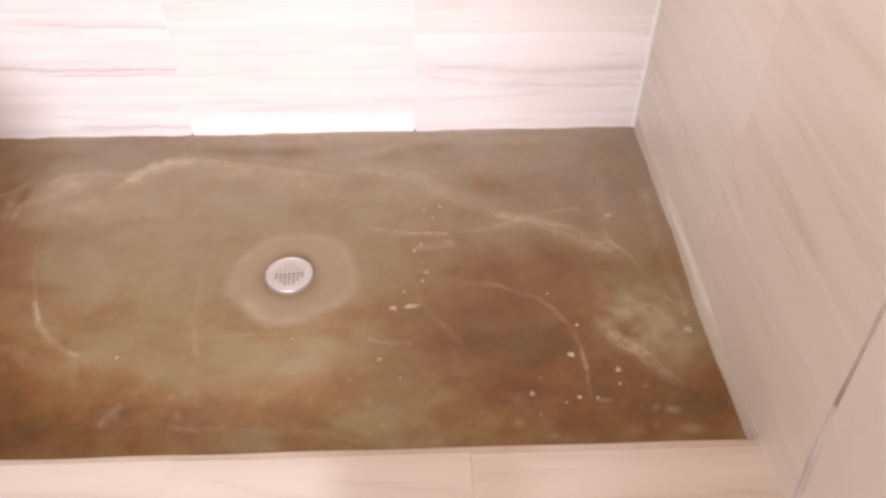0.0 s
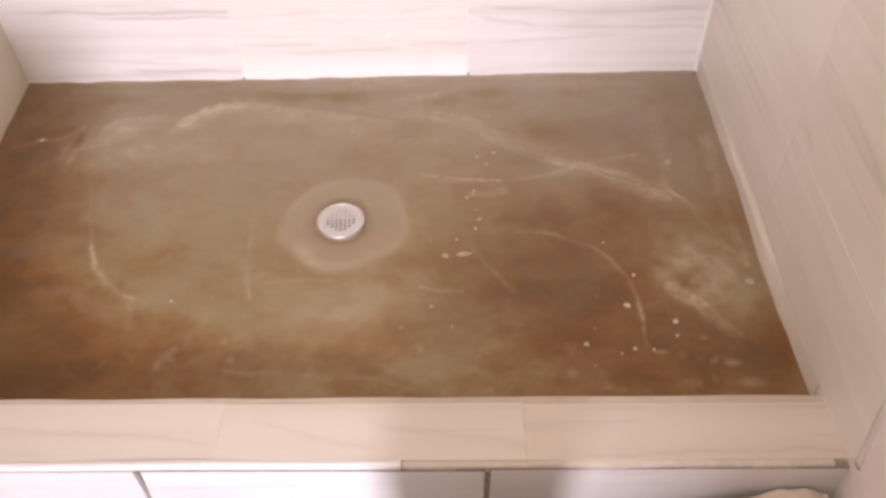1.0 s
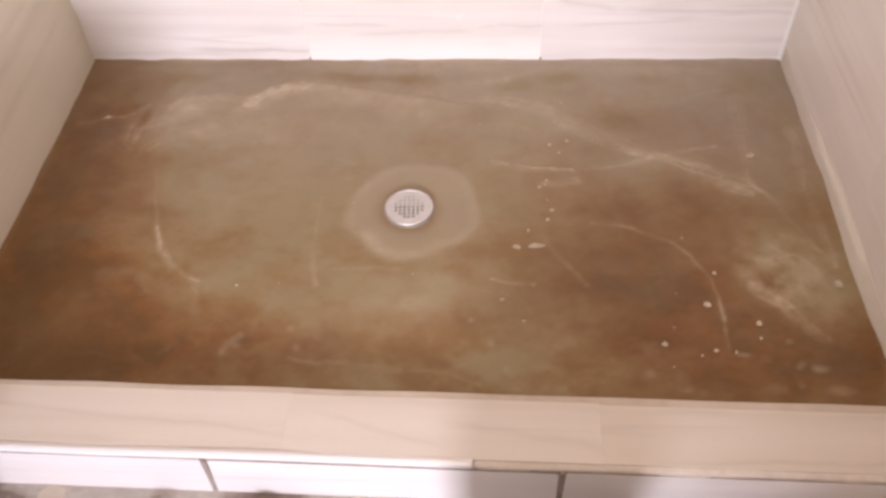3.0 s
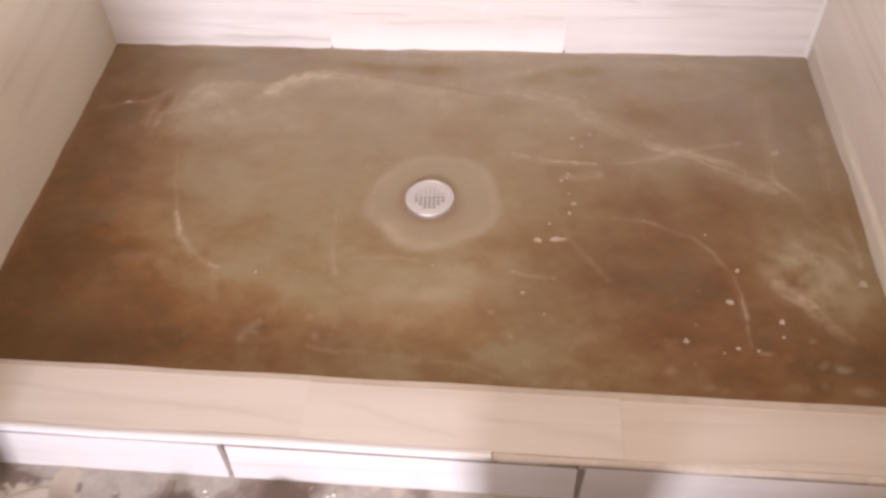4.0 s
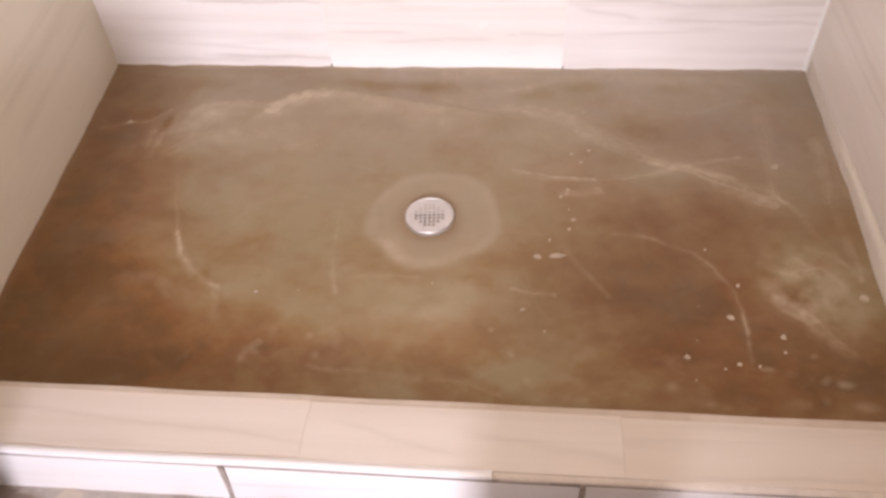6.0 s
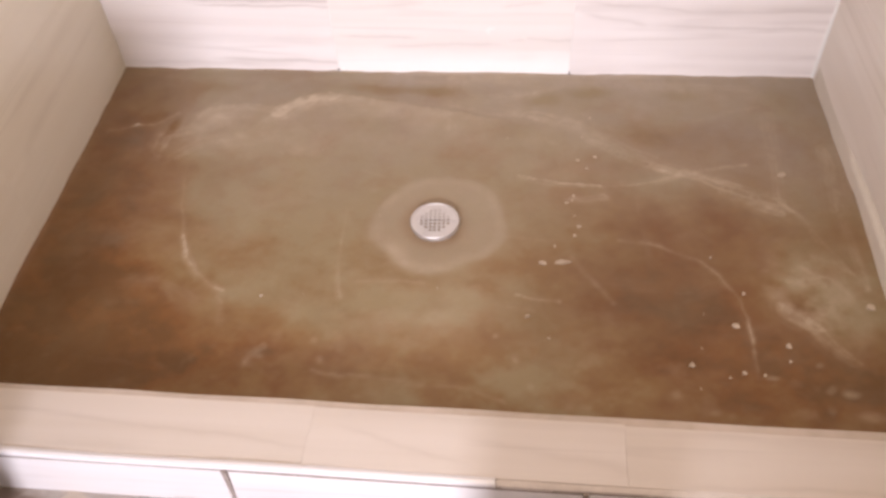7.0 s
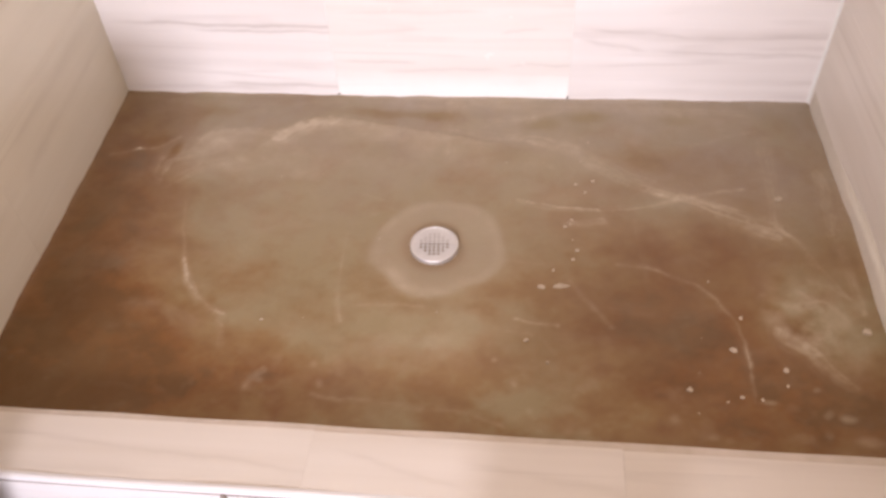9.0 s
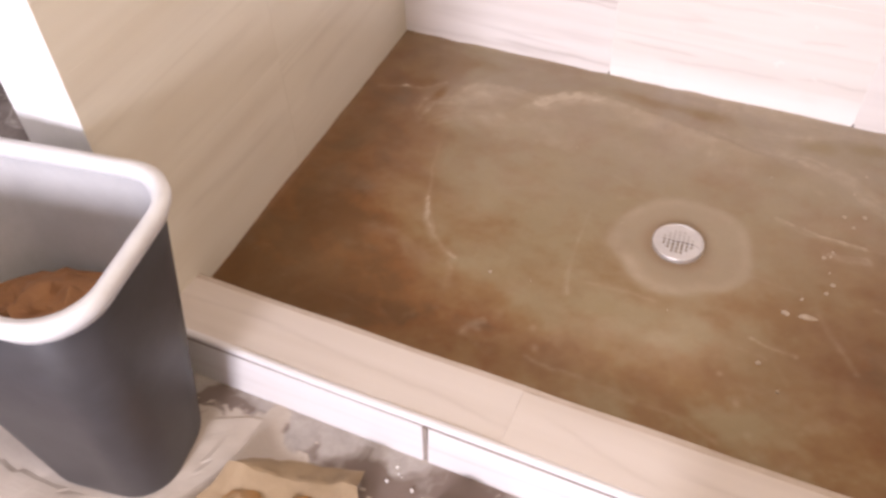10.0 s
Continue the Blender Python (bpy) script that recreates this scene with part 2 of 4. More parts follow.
# Brown of the stains, which also colours the shade near bucket and bin.
f_c = floor_k.mix(floor_k.ramp(floor_k.math("ADD", stain_shade_at.outputs["Fac"], floor_k.math("MULTIPLY", f_mid, 0.25)), (0.45, 0.0), (0.75, 0.9)), f_c, (0.14, 0.095, 0.075))
f_c = floor_k.mix(floor_k.ramp(floor_k.math("ADD", smear_at.outputs["Fac"], floor_k.math("MULTIPLY", floor_k.math("SUBTRACT", f_mid, 0.5), 0.35)), (0.55, 0.0), (0.68, 0.95)), f_c, (0.47, 0.40, 0.34))
f_c = floor_k.mix(floor_k.math("MULTIPLY", f_fine, 0.2), f_c, (0.14, 0.11, 0.09))
floor_k.bump(floor_k.math("ADD", f_mid, floor_k.math("MULTIPLY", f_fine, 0.3)), 0.25, 0.003)
FLOOR = floor_k.done(f_c, 0.75)

# the coated mortar bed: olive-tan and red-brown coats with pale dust, by the pan's own layers of stains and shade
pan_k = Mat("brown_coated_shower_bed")
haze_at = pan_k.t.nodes.new("ShaderNodeAttribute")
haze_at.attribute_name = "haze"
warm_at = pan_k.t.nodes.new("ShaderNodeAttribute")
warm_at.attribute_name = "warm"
film_at = pan_k.t.nodes.new("ShaderNodeAttribute")
film_at.attribute_name = "film"
n_big = pan_k.noise(pan_k.coords(), 5.0, 5.0, 0.6, 0.5)
n_mid = pan_k.noise(pan_k.coords(), 22.0, 6.0, 0.65, 0.7)
n_fine = pan_k.noise(pan_k.coords(), 160.0, 4.0, 0.6)
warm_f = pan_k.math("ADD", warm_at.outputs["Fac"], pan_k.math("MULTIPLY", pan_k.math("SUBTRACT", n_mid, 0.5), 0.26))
# The darkest end of this ramp doubles as shade in the front-left corner.
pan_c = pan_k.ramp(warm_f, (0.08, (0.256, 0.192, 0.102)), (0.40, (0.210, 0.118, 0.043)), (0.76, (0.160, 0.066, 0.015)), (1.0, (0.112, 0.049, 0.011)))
pan_c = pan_k.mix(pan_k.math("MULTIPLY", pan_k.ramp(n_big, (0.45, 0.0), (0.7, 1.0)), 0.25), pan_c, (0.20, 0.145, 0.075))
pan_c = pan_k.mix(pan_k.math("MULTIPLY", film_at.outputs["Fac"], pan_k.ramp(n_mid, (0.3, 0.7), (0.7, 1.0))), pan_c, (0.300, 0.250, 0.208))
haze_f = pan_k.math("MULTIPLY", haze_at.outputs["Fac"], pan_k.ramp(n_mid, (0.25, 0.62), (0.7, 1.1)))
pan_c = pan_k.mix(haze_f, pan_c, (0.48, 0.385, 0.285))
pan_c = pan_k.mix(pan_k.math("MULTIPLY", n_fine, 0.18), pan_c, (0.12, 0.075, 0.04))
pan_k.bump(pan_k.math("ADD", n_mid, pan_k.math("MULTIPLY", n_fine, 0.3)), 0.12, 0.003)
PAN = pan_k.done(pan_c, pan_k.math("ADD", 0.42, pan_k.math("MULTIPLY", n_mid, 0.25)), 0.0, 0.4)


# ---- builders ----
def mesh_of(bm, name, mat, smooth=False):
    me = bpy.data.meshes.new(name)
    bmesh.ops.recalc_face_normals(bm, faces=bm.faces)
    bm.to_mesh(me)
    bm.free()
    if mat:
        me.materials.append(mat)
    if smooth:
        me.polygons.foreach_set("use_smooth", [True] * len(me.polygons))
    return me


def thing(name, bm, mat, label, category, kind="", group="", smooth=False, at=None):
    ob = new(name, mesh_of(bm, name, mat, smooth) if bm is not None else None)
    if at is not None:
        ob.matrix_world = at
    return tagged(ob, label, category, group, kind)


def part(name, bm, mat, parent, label="", smooth=False, at=None):
    ob = new(name, mesh_of(bm, name, mat, smooth) if isinstance(bm, bmesh.types.BMesh) else bm)
    ob.parent = parent
    if at is not None:
        ob.matrix_basis = at
    return tagged(ob, label)


def box(x0, x1, y0, y1, z0, z1, bevel=0.0, seg=1, bm=None):
    bm = bm or bmesh.new()
    made = bmesh.ops.create_cube(bm, size=1.0)["verts"]
    for v in made:
        v.co = Vector((x0 if v.co.x < 0 else x1, y0 if v.co.y < 0 else y1, z0 if v.co.z < 0 else z1))
    if bevel:
        es = list({e for v in made for e in v.link_edges})
        bmesh.ops.bevel(bm, geom=es, offset=bevel, segments=seg, affect="EDGES")
    return bm


def loft(rings, bm=None, cap0=False, cap1=False):
    """Skin over closed rings of equal counts."""
    bm = bm or bmesh.new()
    vs = [[bm.verts.new(p) for p in r] for r in rings]
    n = len(vs[0])
    for a, b in zip(vs, vs[1:]):
        for i in range(n):
            bm.faces.new((a[i], a[(i + 1) % n], b[(i + 1) % n], b[i]))
    if cap0:
        bm.faces.new(vs[0])
    if cap1:
        bm.faces.new(vs[-1])
    return bm


def circle(r, z, n=48, cx=0.0, cy=0.0):
    return [(cx + r * math.cos(2 * math.pi * i / n), cy + r * math.sin(2 * math.pi * i / n), z) for i in range(n)]


def rounded(hx, hy, r, z, n=8):
    """Ring of a rounded rectangle with half sizes hx, hy."""
    out = []
    for cx, cy, a0 in ((hx - r, hy - r, 0), (r - hx, hy - r, 90), (r - hx, r - hy, 180), (hx - r, r - hy, 270)):
        for i in range(n + 1):
            a = radians(a0 + 90 * i / n)
            out.append((cx + r * math.cos(a), cy + r * math.sin(a), z))
    return out


# ---- the setting ----
ceiling = thing("ceiling", box(-1.7, 1.45, YR, 0.12, CEIL, CEIL + 0.1), CEILING_PAINT, "plain pale painted ceiling", "ceiling", "structure")
wall_back = thing("wall_back", box(XL - 0.13, XR + 0.13, 0.0006, 0.12, -0.1, CEIL), GROUT,
                  "back shower wall clad in white veined tiles", "wall", "structure")
wall_left = thing("wall_left", box(XL - 0.137, XL - 0.0006, -1.133, 0.0006, -0.1, CEIL, 0.0004), WHITE_PAINT,
                  "white partition wall tiled on its shower side", "wall", "structure")
wall_right = thing("wall_right", box(XR + 0.0006, XR + 0.13, -1.30, 0.0006, -0.1, CEIL), GROUT,
                   "right shower wall in veined tiles, tinted beige for the warm light", "wall", "structure")
wall_side = thing("wall_side", box(-1.8, -1.7, YR - 0.1, 0.12, -0.16, CEIL), GREY_PAINT, "plain grey painted bathroom wall", "wall", "structure")
wall_alcove = thing("wall_alcove", box(-1.7, XL - 0.13, 0.0, 0.12, -0.16, CEIL), GREY_PAINT, "plain grey painted wall beyond the partition", "wall", "structure")
floor_alcove = thing("floor_alcove", box(-1.7, XL - 0.126, YF + 0.02, 0.0, ZF - 0.1, ZF), CEMENT, "grey cement floor beyond the partition", "floor", "structure")

# painted wall that carries the line of the shower wall on into the room; its plaster edge leans over the tiles
bm = bmesh.new()
prof = [(-1.205, ZF - 0.1), (-1.199, 0.09), (-1.163, 0.32), (-1.147, 0.53), (-1.131, 0.75), (-1.10, CEIL), (YR, CEIL), (YR, ZF - 0.1)]
loft([[(XR + 0.012, y, z) for y, z in prof], [(XR + 0.23, y, z) for y, z in prof]], bm, True, True)
bmesh.ops.bevel(bm, geom=[e for e in bm.edges if all(v.co.x < XR + 0.1 for v in e.verts)], offset=0.006, segments=3, affect="EDGES")
wall_painted = thing("wall_painted", bm, PAINT, "smooth pinkish painted wall beside the shower", "wall", "structure")

bead_z = [z for _, z in prof[1:6]]
bead_y = [y for y, _ in prof[1:6]]
for z0, z1, mat, text in ((0.09, 0.345, PLASTER_EDGE, "pale plaster smeared along the tile edge"), (0.345, CEIL, BEAD, "rough filler bead along the tile edge")):
    rings = []
    for z in np.linspace(z0, z1, 24):
        y, w = np.interp(z, bead_z, bead_y), np.interp(z, (0.09, 0.20, 0.345, 0.40), (0.0085, 0.0070, 0.0032, 0.0024))
        w = w * (1 + 0.15 * math.sin(37 * z))
        rings.append([(XR + 0.0080, y + w, z), (XR + 0.0095, y - 0.4 * w, z), (XR + 0.0115, y - w, z), (XR + 0.03, y - w, z), (XR + 0.03, y + w, z)])
    part("edge_bead", loft(rings, None, True, True), mat, wall_painted, text, smooth=True)

# rear wall with the window opening
bm = box(-1.7, -0.45, YR - 0.1, YR, ZF - 0.1, CEIL)
box(0.35, 1.45, YR - 0.1, YR, ZF - 0.1, CEIL, bm=bm)
box(-0.45, 0.35, YR - 0.1, YR, ZF - 0.1, 1.00, bm=bm)
box(-0.45, 0.35, YR - 0.1, YR, 1.80, CEIL, bm=bm)
# Unseen wall, added to hold the daylight back from the shower's right side.
wall_doorway = thing("wall_doorway", box(0.45, 1.45, -2.70, -2.60, ZF - 0.1, CEIL), GREY_PAINT, "plain unseen wall added to keep daylight off the right side", "wall", "structure")
wall_rear = thing("wall_rear", bm, GREY_PAINT, "plain painted bathroom wall with a window opening", "wall", "structure")

# ---- shower bed ----
STEP = 0.0036
gx = np.arange(XL - 0.004, XR + 0.024 + STEP / 2, STEP)
gy = np.arange(YC - 0.02, 0.004 + STEP / 2, STEP)
PX, PY = np.meshgrid(gx, gy)


def value_noise(x, y, scale, octaves=4, seed=0):
    """Smooth value noise, about -1 to 1."""
    r = np.random.default_rng(seed)
    total, amp, norm = np.zeros_like(x), 1.0, 0.0
    for _ in range(octaves):
        lattice = r.uniform(-1, 1, (64, 64))
        u, v = x * scale + r.uniform(0, 50), y * scale + r.uniform(0, 50)
        i, j = np.floor(u).astype(int), np.floor(v).astype(int)
        fu, fv = u - i, v - j
        fu, fv = fu * fu * (3 - 2 * fu), fv * fv * (3 - 2 * fv)
        a, b = lattice[i % 64, j % 64], lattice[(i + 1) % 64, j % 64]
        c, d = lattice[i % 64, (j + 1) % 64], lattice[(i + 1) % 64, (j + 1) % 64]
        total += amp * ((a * (1 - fu) + b * fu) * (1 - fv) + (c * (1 - fu) + d * fu) * fv)
        norm += amp
        amp, scale = amp * 0.55, scale * 2.1
    return total / norm * 1.6


WX = PX + 0.035 * value_noise(PX, PY, 8, 5, 1)
WY = PY + 0.030 * value_noise(PX, PY, 8, 5, 2)
SX = PX + 0.005 * value_noise(PX, PY, 16, 4, 3)
SY = PY + 0.005 * value_noise(PX, PY, 16, 4, 4)
BREAK = np.clip(0.78 + 0.55 * value_noise(PX, PY, 15, 4, 5), 0.1, 1.4)
CRUMB = np.clip(1.0 + 0.55 * value_noise(PX, PY, 46, 3, 82), 0.2, 1.7)
haze = np.clip(0.03 + 0.06 * value_noise(PX, PY, 3.5, 5, 6), 0, 1) + 0.12 * np.clip(value_noise(WX * 3.2, WY * 8.5, 1.0, 5, 61), 0, 1) ** 1.5
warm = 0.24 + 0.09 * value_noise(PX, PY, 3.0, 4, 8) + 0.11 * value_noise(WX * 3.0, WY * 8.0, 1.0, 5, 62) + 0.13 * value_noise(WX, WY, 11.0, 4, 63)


def stroke(points, width, amount, fade=0.0, side=0):
    """A wiped or dragged streak of dust along the points, fibrous, with one sharp and one soft edge where side is 1 or -1."""
    global haze
    best = np.zeros_like(PX)
    run = 0.0
    for n, ((ax, ay), (bx, by)) in enumerate(zip(points, points[1:])):
        dx, dy = bx - ax, by - ay
        length = math.hypot(dx, dy)
        s = np.clip(((SX - ax) * dx + (SY - ay) * dy) / (length * length), 0, 1)
        d = np.hypot(SX - ax - s * dx, SY - ay - s * dy)
        left = (dx * (SY - ay) - dy * (SX - ax)) > 0
        w = np.where(left, width * (0.45 if side > 0 else 2.4 if side < 0 else 1), width * (2.4 if side > 0 else 0.45 if side < 0 else 1))
        k = 1 - fade * (n + s) / (len(points) - 1)
        fibre = 0.62 + 0.75 * value_noise((run + s * length) * 7 + np.zeros_like(PX), np.where(left, d, -d) * 170, 1.0, 3, 17 + len(points))
        best = np.maximum(best, k * np.exp(-(d / w) ** 2) * np.clip(fibre, 0.08, 1.3))
        run += length
    ends = min(1.0, run / 0.05)
    haze = haze + 2.1 * amount * ends * best * (0.4 + 0.6 * BREAK) * CRUMB


def blot(x, y, rx, ry, amount, layer="haze", turn=0.0):
    """A soft uneven blot in one of the colour layers."""
    global haze, warm
    c, s = math.cos(radians(turn)), math.sin(radians(turn))
    u, v = ((WX - x) * c + (WY - y) * s) / rx, (-(WX - x) * s + (WY - y) * c) / ry
    g = amount * np.exp(-(u * u + v * v))
    if layer == "haze":
        haze = haze + 1.5 * g * BREAK
    else:
        warm = warm + g


def dab(x, y, rx, ry, amount, turn=0.0):
    """A small worn spot of dust with a fairly crisp edge; below nought, a bare spot in the film."""
    global haze, film, warm
    c, s = math.cos(radians(turn)), math.sin(radians(turn))
    u, v = ((SX - x) * c + (SY - y) * s) / rx, (-(SX - x) * s + (SY - y) * c) / ry
    g = amount * np.exp(-(u * u + v * v) ** 1.6)
    haze = haze + g
    if amount < 0:
        film = film * (1 + np.clip(6 * g, -0.85, 0))
        warm = warm - 0.35 * g


def veil(points, reach, amount, sharp=0.006):
    """A cloud of wiped dust with a crisp upper edge along the points (going right), thinning away below it."""
    global haze
    xs, ys = [p[0] for p in points], [p[1] for p in points]
    depth = np.interp(SX, xs, ys) - SY
    across = np.clip((SX - xs[0]) / 0.05, 0, 1) * np.clip((xs[-1] - SX) / 0.08, 0, 1)
    grain = np.clip(0.75 + 0.7 * value_noise(WX * 5, WY * 16, 1.0, 5, 81), 0.05, 1.5)
    haze = haze + amount * across * np.where(depth > 0, np.exp(-depth / reach), 0) / (1 + np.exp(-depth / sharp)) * grain * 2


# broad dulling: a grey film towards the back and the right wall, bare, richer and darkened for shade towards the front
# left
BACK = 1 / (1 + np.exp(-(WY + 0.36) / 0.10))
RIGHT = 1 / (1 + np.exp(-(WX - 0.80) / 0.13))
LEFT = 1 / (1 + np.exp((WX + 0.27 + 0.30 * (WY + 0.5)) / 0.055))
FRONT = 1 / (1 + np.exp((WY + 0.84) / 0.035))
film = (0.58 + 0.26 * value_noise(WX, WY, 9, 4, 83)) * BACK * (1 - 0.6 * LEFT) + (0.05 + 0.25 * BACK) * RIGHT * (1 - 0.9 * FRONT) * (1 + 0.3 * value_noise(WX, WY, 12, 4, 87))
foot = 1 / (1 + np.exp(-(SY + 0.055) / 0.014)) * np.exp(-((WX - 0.42) / 0.48) ** 4)
film = film + 0.30 * foot
haze = haze + foot * (0.13 + 0.10 * value_noise(SX * 0.6, SY * 2, 12, 4, 88)) + 0.03 * BACK * (1 - 0.7 * LEFT) - 0.05 * LEFT * (1 - BACK)
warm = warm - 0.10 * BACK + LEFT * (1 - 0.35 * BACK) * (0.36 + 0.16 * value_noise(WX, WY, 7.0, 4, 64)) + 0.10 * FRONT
# red-brown and olive areas; the dark left and front-left ones also stand in for shade
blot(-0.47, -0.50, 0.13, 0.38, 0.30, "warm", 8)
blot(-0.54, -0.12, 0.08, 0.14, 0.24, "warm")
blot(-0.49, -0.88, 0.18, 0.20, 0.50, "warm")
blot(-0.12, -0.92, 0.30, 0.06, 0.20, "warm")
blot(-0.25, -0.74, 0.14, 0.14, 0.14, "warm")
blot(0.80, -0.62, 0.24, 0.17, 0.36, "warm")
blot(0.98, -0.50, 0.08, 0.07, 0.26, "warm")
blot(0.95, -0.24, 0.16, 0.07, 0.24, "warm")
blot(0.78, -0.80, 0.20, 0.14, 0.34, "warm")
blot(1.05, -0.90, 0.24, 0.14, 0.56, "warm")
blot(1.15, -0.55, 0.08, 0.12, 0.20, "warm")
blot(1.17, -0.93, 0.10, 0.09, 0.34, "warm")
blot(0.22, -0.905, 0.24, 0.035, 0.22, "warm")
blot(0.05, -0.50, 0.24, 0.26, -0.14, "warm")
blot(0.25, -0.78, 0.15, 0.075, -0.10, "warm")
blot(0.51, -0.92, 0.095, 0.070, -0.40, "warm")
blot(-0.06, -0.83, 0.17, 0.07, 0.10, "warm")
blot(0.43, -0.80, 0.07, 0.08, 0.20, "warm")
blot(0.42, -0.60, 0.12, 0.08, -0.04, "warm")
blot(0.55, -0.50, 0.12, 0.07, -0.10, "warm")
# dust wiped along the back: the cloud with its crisp crest, and the claw marks at its left end
veil([(-0.36, -0.20), (-0.335, -0.165), (-0.27, -0.142), (-0.209, -0.131), (-0.15, -0.145), (-0.11, -0.128), (-0.04, -0.098), (0.05, -0.095), (0.16, -0.12), (0.30, -0.15), (0.46, -0.18)], 0.062, 0.27)
blot(-0.26, -0.20, 0.09, 0.05, 0.22)
blot(-0.12, -0.23, 0.12, 0.05, 0.10)
blot(-0.20, -0.29, 0.12, 0.04, 0.09)
blot(0.0, -0.28, 0.10, 0.05, 0.06)
stroke([(-0.135, -0.160), (-0.11, -0.132), (-0.07, -0.106), (-0.01, -0.090)], 0.014, 0.56, side=1)
stroke([(-0.335, -0.195), (-0.318, -0.165), (-0.26, -0.145), (-0.20, -0.138), (-0.14, -0.156)], 0.016, 0.15, side=1)
stroke([(-0.384, -0.315), (-0.387, -0.272), (-0.336, -0.258)], 0.011, 0.22, side=-1)
stroke([(-0.345, -0.345), (-0.293, -0.296), (-0.227, -0.277)], 0.012, 0.16, side=-1)
stroke([(-0.543, -0.258), (-0.48, -0.230), (-0.438, -0.221), (-0.392, -0.182)], 0.006, 0.20)
dab(-0.480, -0.228, 0.014, 0.006, 0.34, 12)
dab(-0.388, -0.235, 0.012, 0.035, -0.14, -10)
dab(-0.44, -0.195, 0.03, 0.018, -0.08, 30)
dab(-0.052, -0.308, 0.022, 0.016, 0.10)
dab(-0.012, -0.318, 0.016, 0.014, 0.12)
dab(-0.17, -0.330, 0.03, 0.014, 0.10)
stroke([(0.118, -0.371), (0.166, -0.388)], 0.005, 0.16)
dab(0.152, -0.434, 0.010, 0.010, 0.12)
stroke([(-0.0, -0.090), (0.112, -0.116), (0.229, -0.133), (0.36, -0.150), (0.48, -0.168)], 0.011, 0.09, side=-1)
# film along the foot of the back wall, with bare spots
stroke([(0.20, -0.02), (0.50, -0.03), (0.80, -0.04), (1.05, -0.05)], 0.022, 0.10)
stroke([(0.36, -0.104), (0.42, -0.096), (0.49, -0.082), (0.58, -0.050)], 0.012, 0.13)
stroke([(-0.45, -0.03), (-0.2, -0.045), (0.0, -0.03)], 0.014, 0.06)
stroke([(0.31, -0.02), (0.30, -0.12), (0.31, -0.22)], 0.025, 0.07)
dab(0.655, -0.072, 0.055, 0.024, -0.13, 4)
dab(0.535, -0.100, 0.045, 0.022, -0.12)
dab(0.13, -0.070, 0.13, 0.018, -0.10, -4)
dab(-0.30, -0.075, 0.06, 0.022, -0.06)
dab(0.27, -0.075, 0.05, 0.020, -0.12)
dab(0.40, -0.205, 0.14, 0.040, -0.08, -10)
dab(0.78, -0.235, 0.06, 0.04, -0.07, -20)
dab(0.88, -0.075, 0.05, 0.02, -0.08)
dab(1.12, -0.10, 0.06, 0.05, -0.07)
dab(-0.20, -0.070, 0.02, 0.016, 0.10)
stroke([(0.90, -0.174), (0.98, -0.146), (1.065, -0.117)], 0.007, 0.07)
blot(0.95, -0.10, 0.12, 0.04, 0.06)
# the long wiped band and the streaks that cross it
stroke([(0.514, -0.174), (0.598, -0.203), (0.655, -0.251), (0.71, -0.298), (0.78, -0.330), (0.841, -0.357)], 0.018, 0.17, side=-1)
stroke([(0.81, -0.345), (0.887, -0.366), (0.953, -0.397), (1.009, -0.427), (1.066, -0.446)], 0.019, 0.26)
stroke([(0.86, -0.352), (0.92, -0.372), (0.98, -0.392)], 0.006, 0.22)
stroke([(0.95, -0.415), (1.0, -0.45), (1.055, -0.475)], 0.018, 0.17)
blot(0.93, -0.375, 0.05, 0.02, 0.08)
stroke([(1.066, -0.446), (1.096, -0.486), (1.126, -0.555), (1.150, -0.612), (1.175, -0.66)], 0.007, 0.24)
stroke([(1.10, -0.595), (1.135, -0.612), (1.17, -0.64)], 0.007, 0.16)
stroke([(0.489, -0.374), (0.533, -0.386), (0.596, -0.398), (0.666, -0.401)], 0.0038, 0.52, side=1)
blot(0.62, -0.375, 0.07, 0.022, 0.13)
stroke([(0.68, -0.401), (0.74, -0.396), (0.80, -0.385), (0.86, -0.366)], 0.009, 0.24)
stroke([(0.84, -0.370), (0.921, -0.342), (1.009, -0.321)], 0.006, 0.20)
stroke([(0.74, -0.40), (0.79, -0.388)], 0.005, 0.22)
stroke([(0.605, -0.450), (0.64, -0.449), (0.675, -0.441)], 0.013, 0.30)
stroke([(0.36, -0.585), (0.46, -0.567), (0.56, -0.575)], 0.006, 0.06)
# trowel arcs
stroke([(0.70, -0.572), (0.78, -0.580), (0.859, -0.615), (0.898, -0.662), (0.925, -0.708), (0.939, -0.762), (0.940, -0.806), (0.942, -0.905)], 0.0055, 0.12)
stroke([(0.938, -0.775), (0.940, -0.825)], 0.006, 0.26)
stroke([(0.941, -0.845), (0.943, -0.890)], 0.005, 0.20)
stroke([(-0.309, -0.413), (-0.292, -0.48), (-0.268, -0.555), (-0.255, -0.60)], 0.004, 0.10)
stroke([(-0.255, -0.59), (-0.225, -0.660), (-0.205, -0.694), (-0.164, -0.727), (-0.130, -0.742)], 0.0065, 0.40)
stroke([(-0.222, -0.668), (-0.205, -0.694), (-0.164, -0.727), (-0.132, -0.741)], 0.006, 0.24)
stroke([(-0.14, -0.758), (-0.122, -0.772)], 0.005, 0.35)
stroke([(-0.125, -0.772), (-0.115, -0.83), (-0.112, -0.88)], 0.009, 0.07, 0.8)
stroke([(0.100, -0.50), (0.098, -0.58), (0.105, -0.66), (0.121, -0.747)], 0.007, 0.11)
stroke([(0.60, -0.62), (0.64, -0.68), (0.68, -0.74)], 0.006, 0.11)
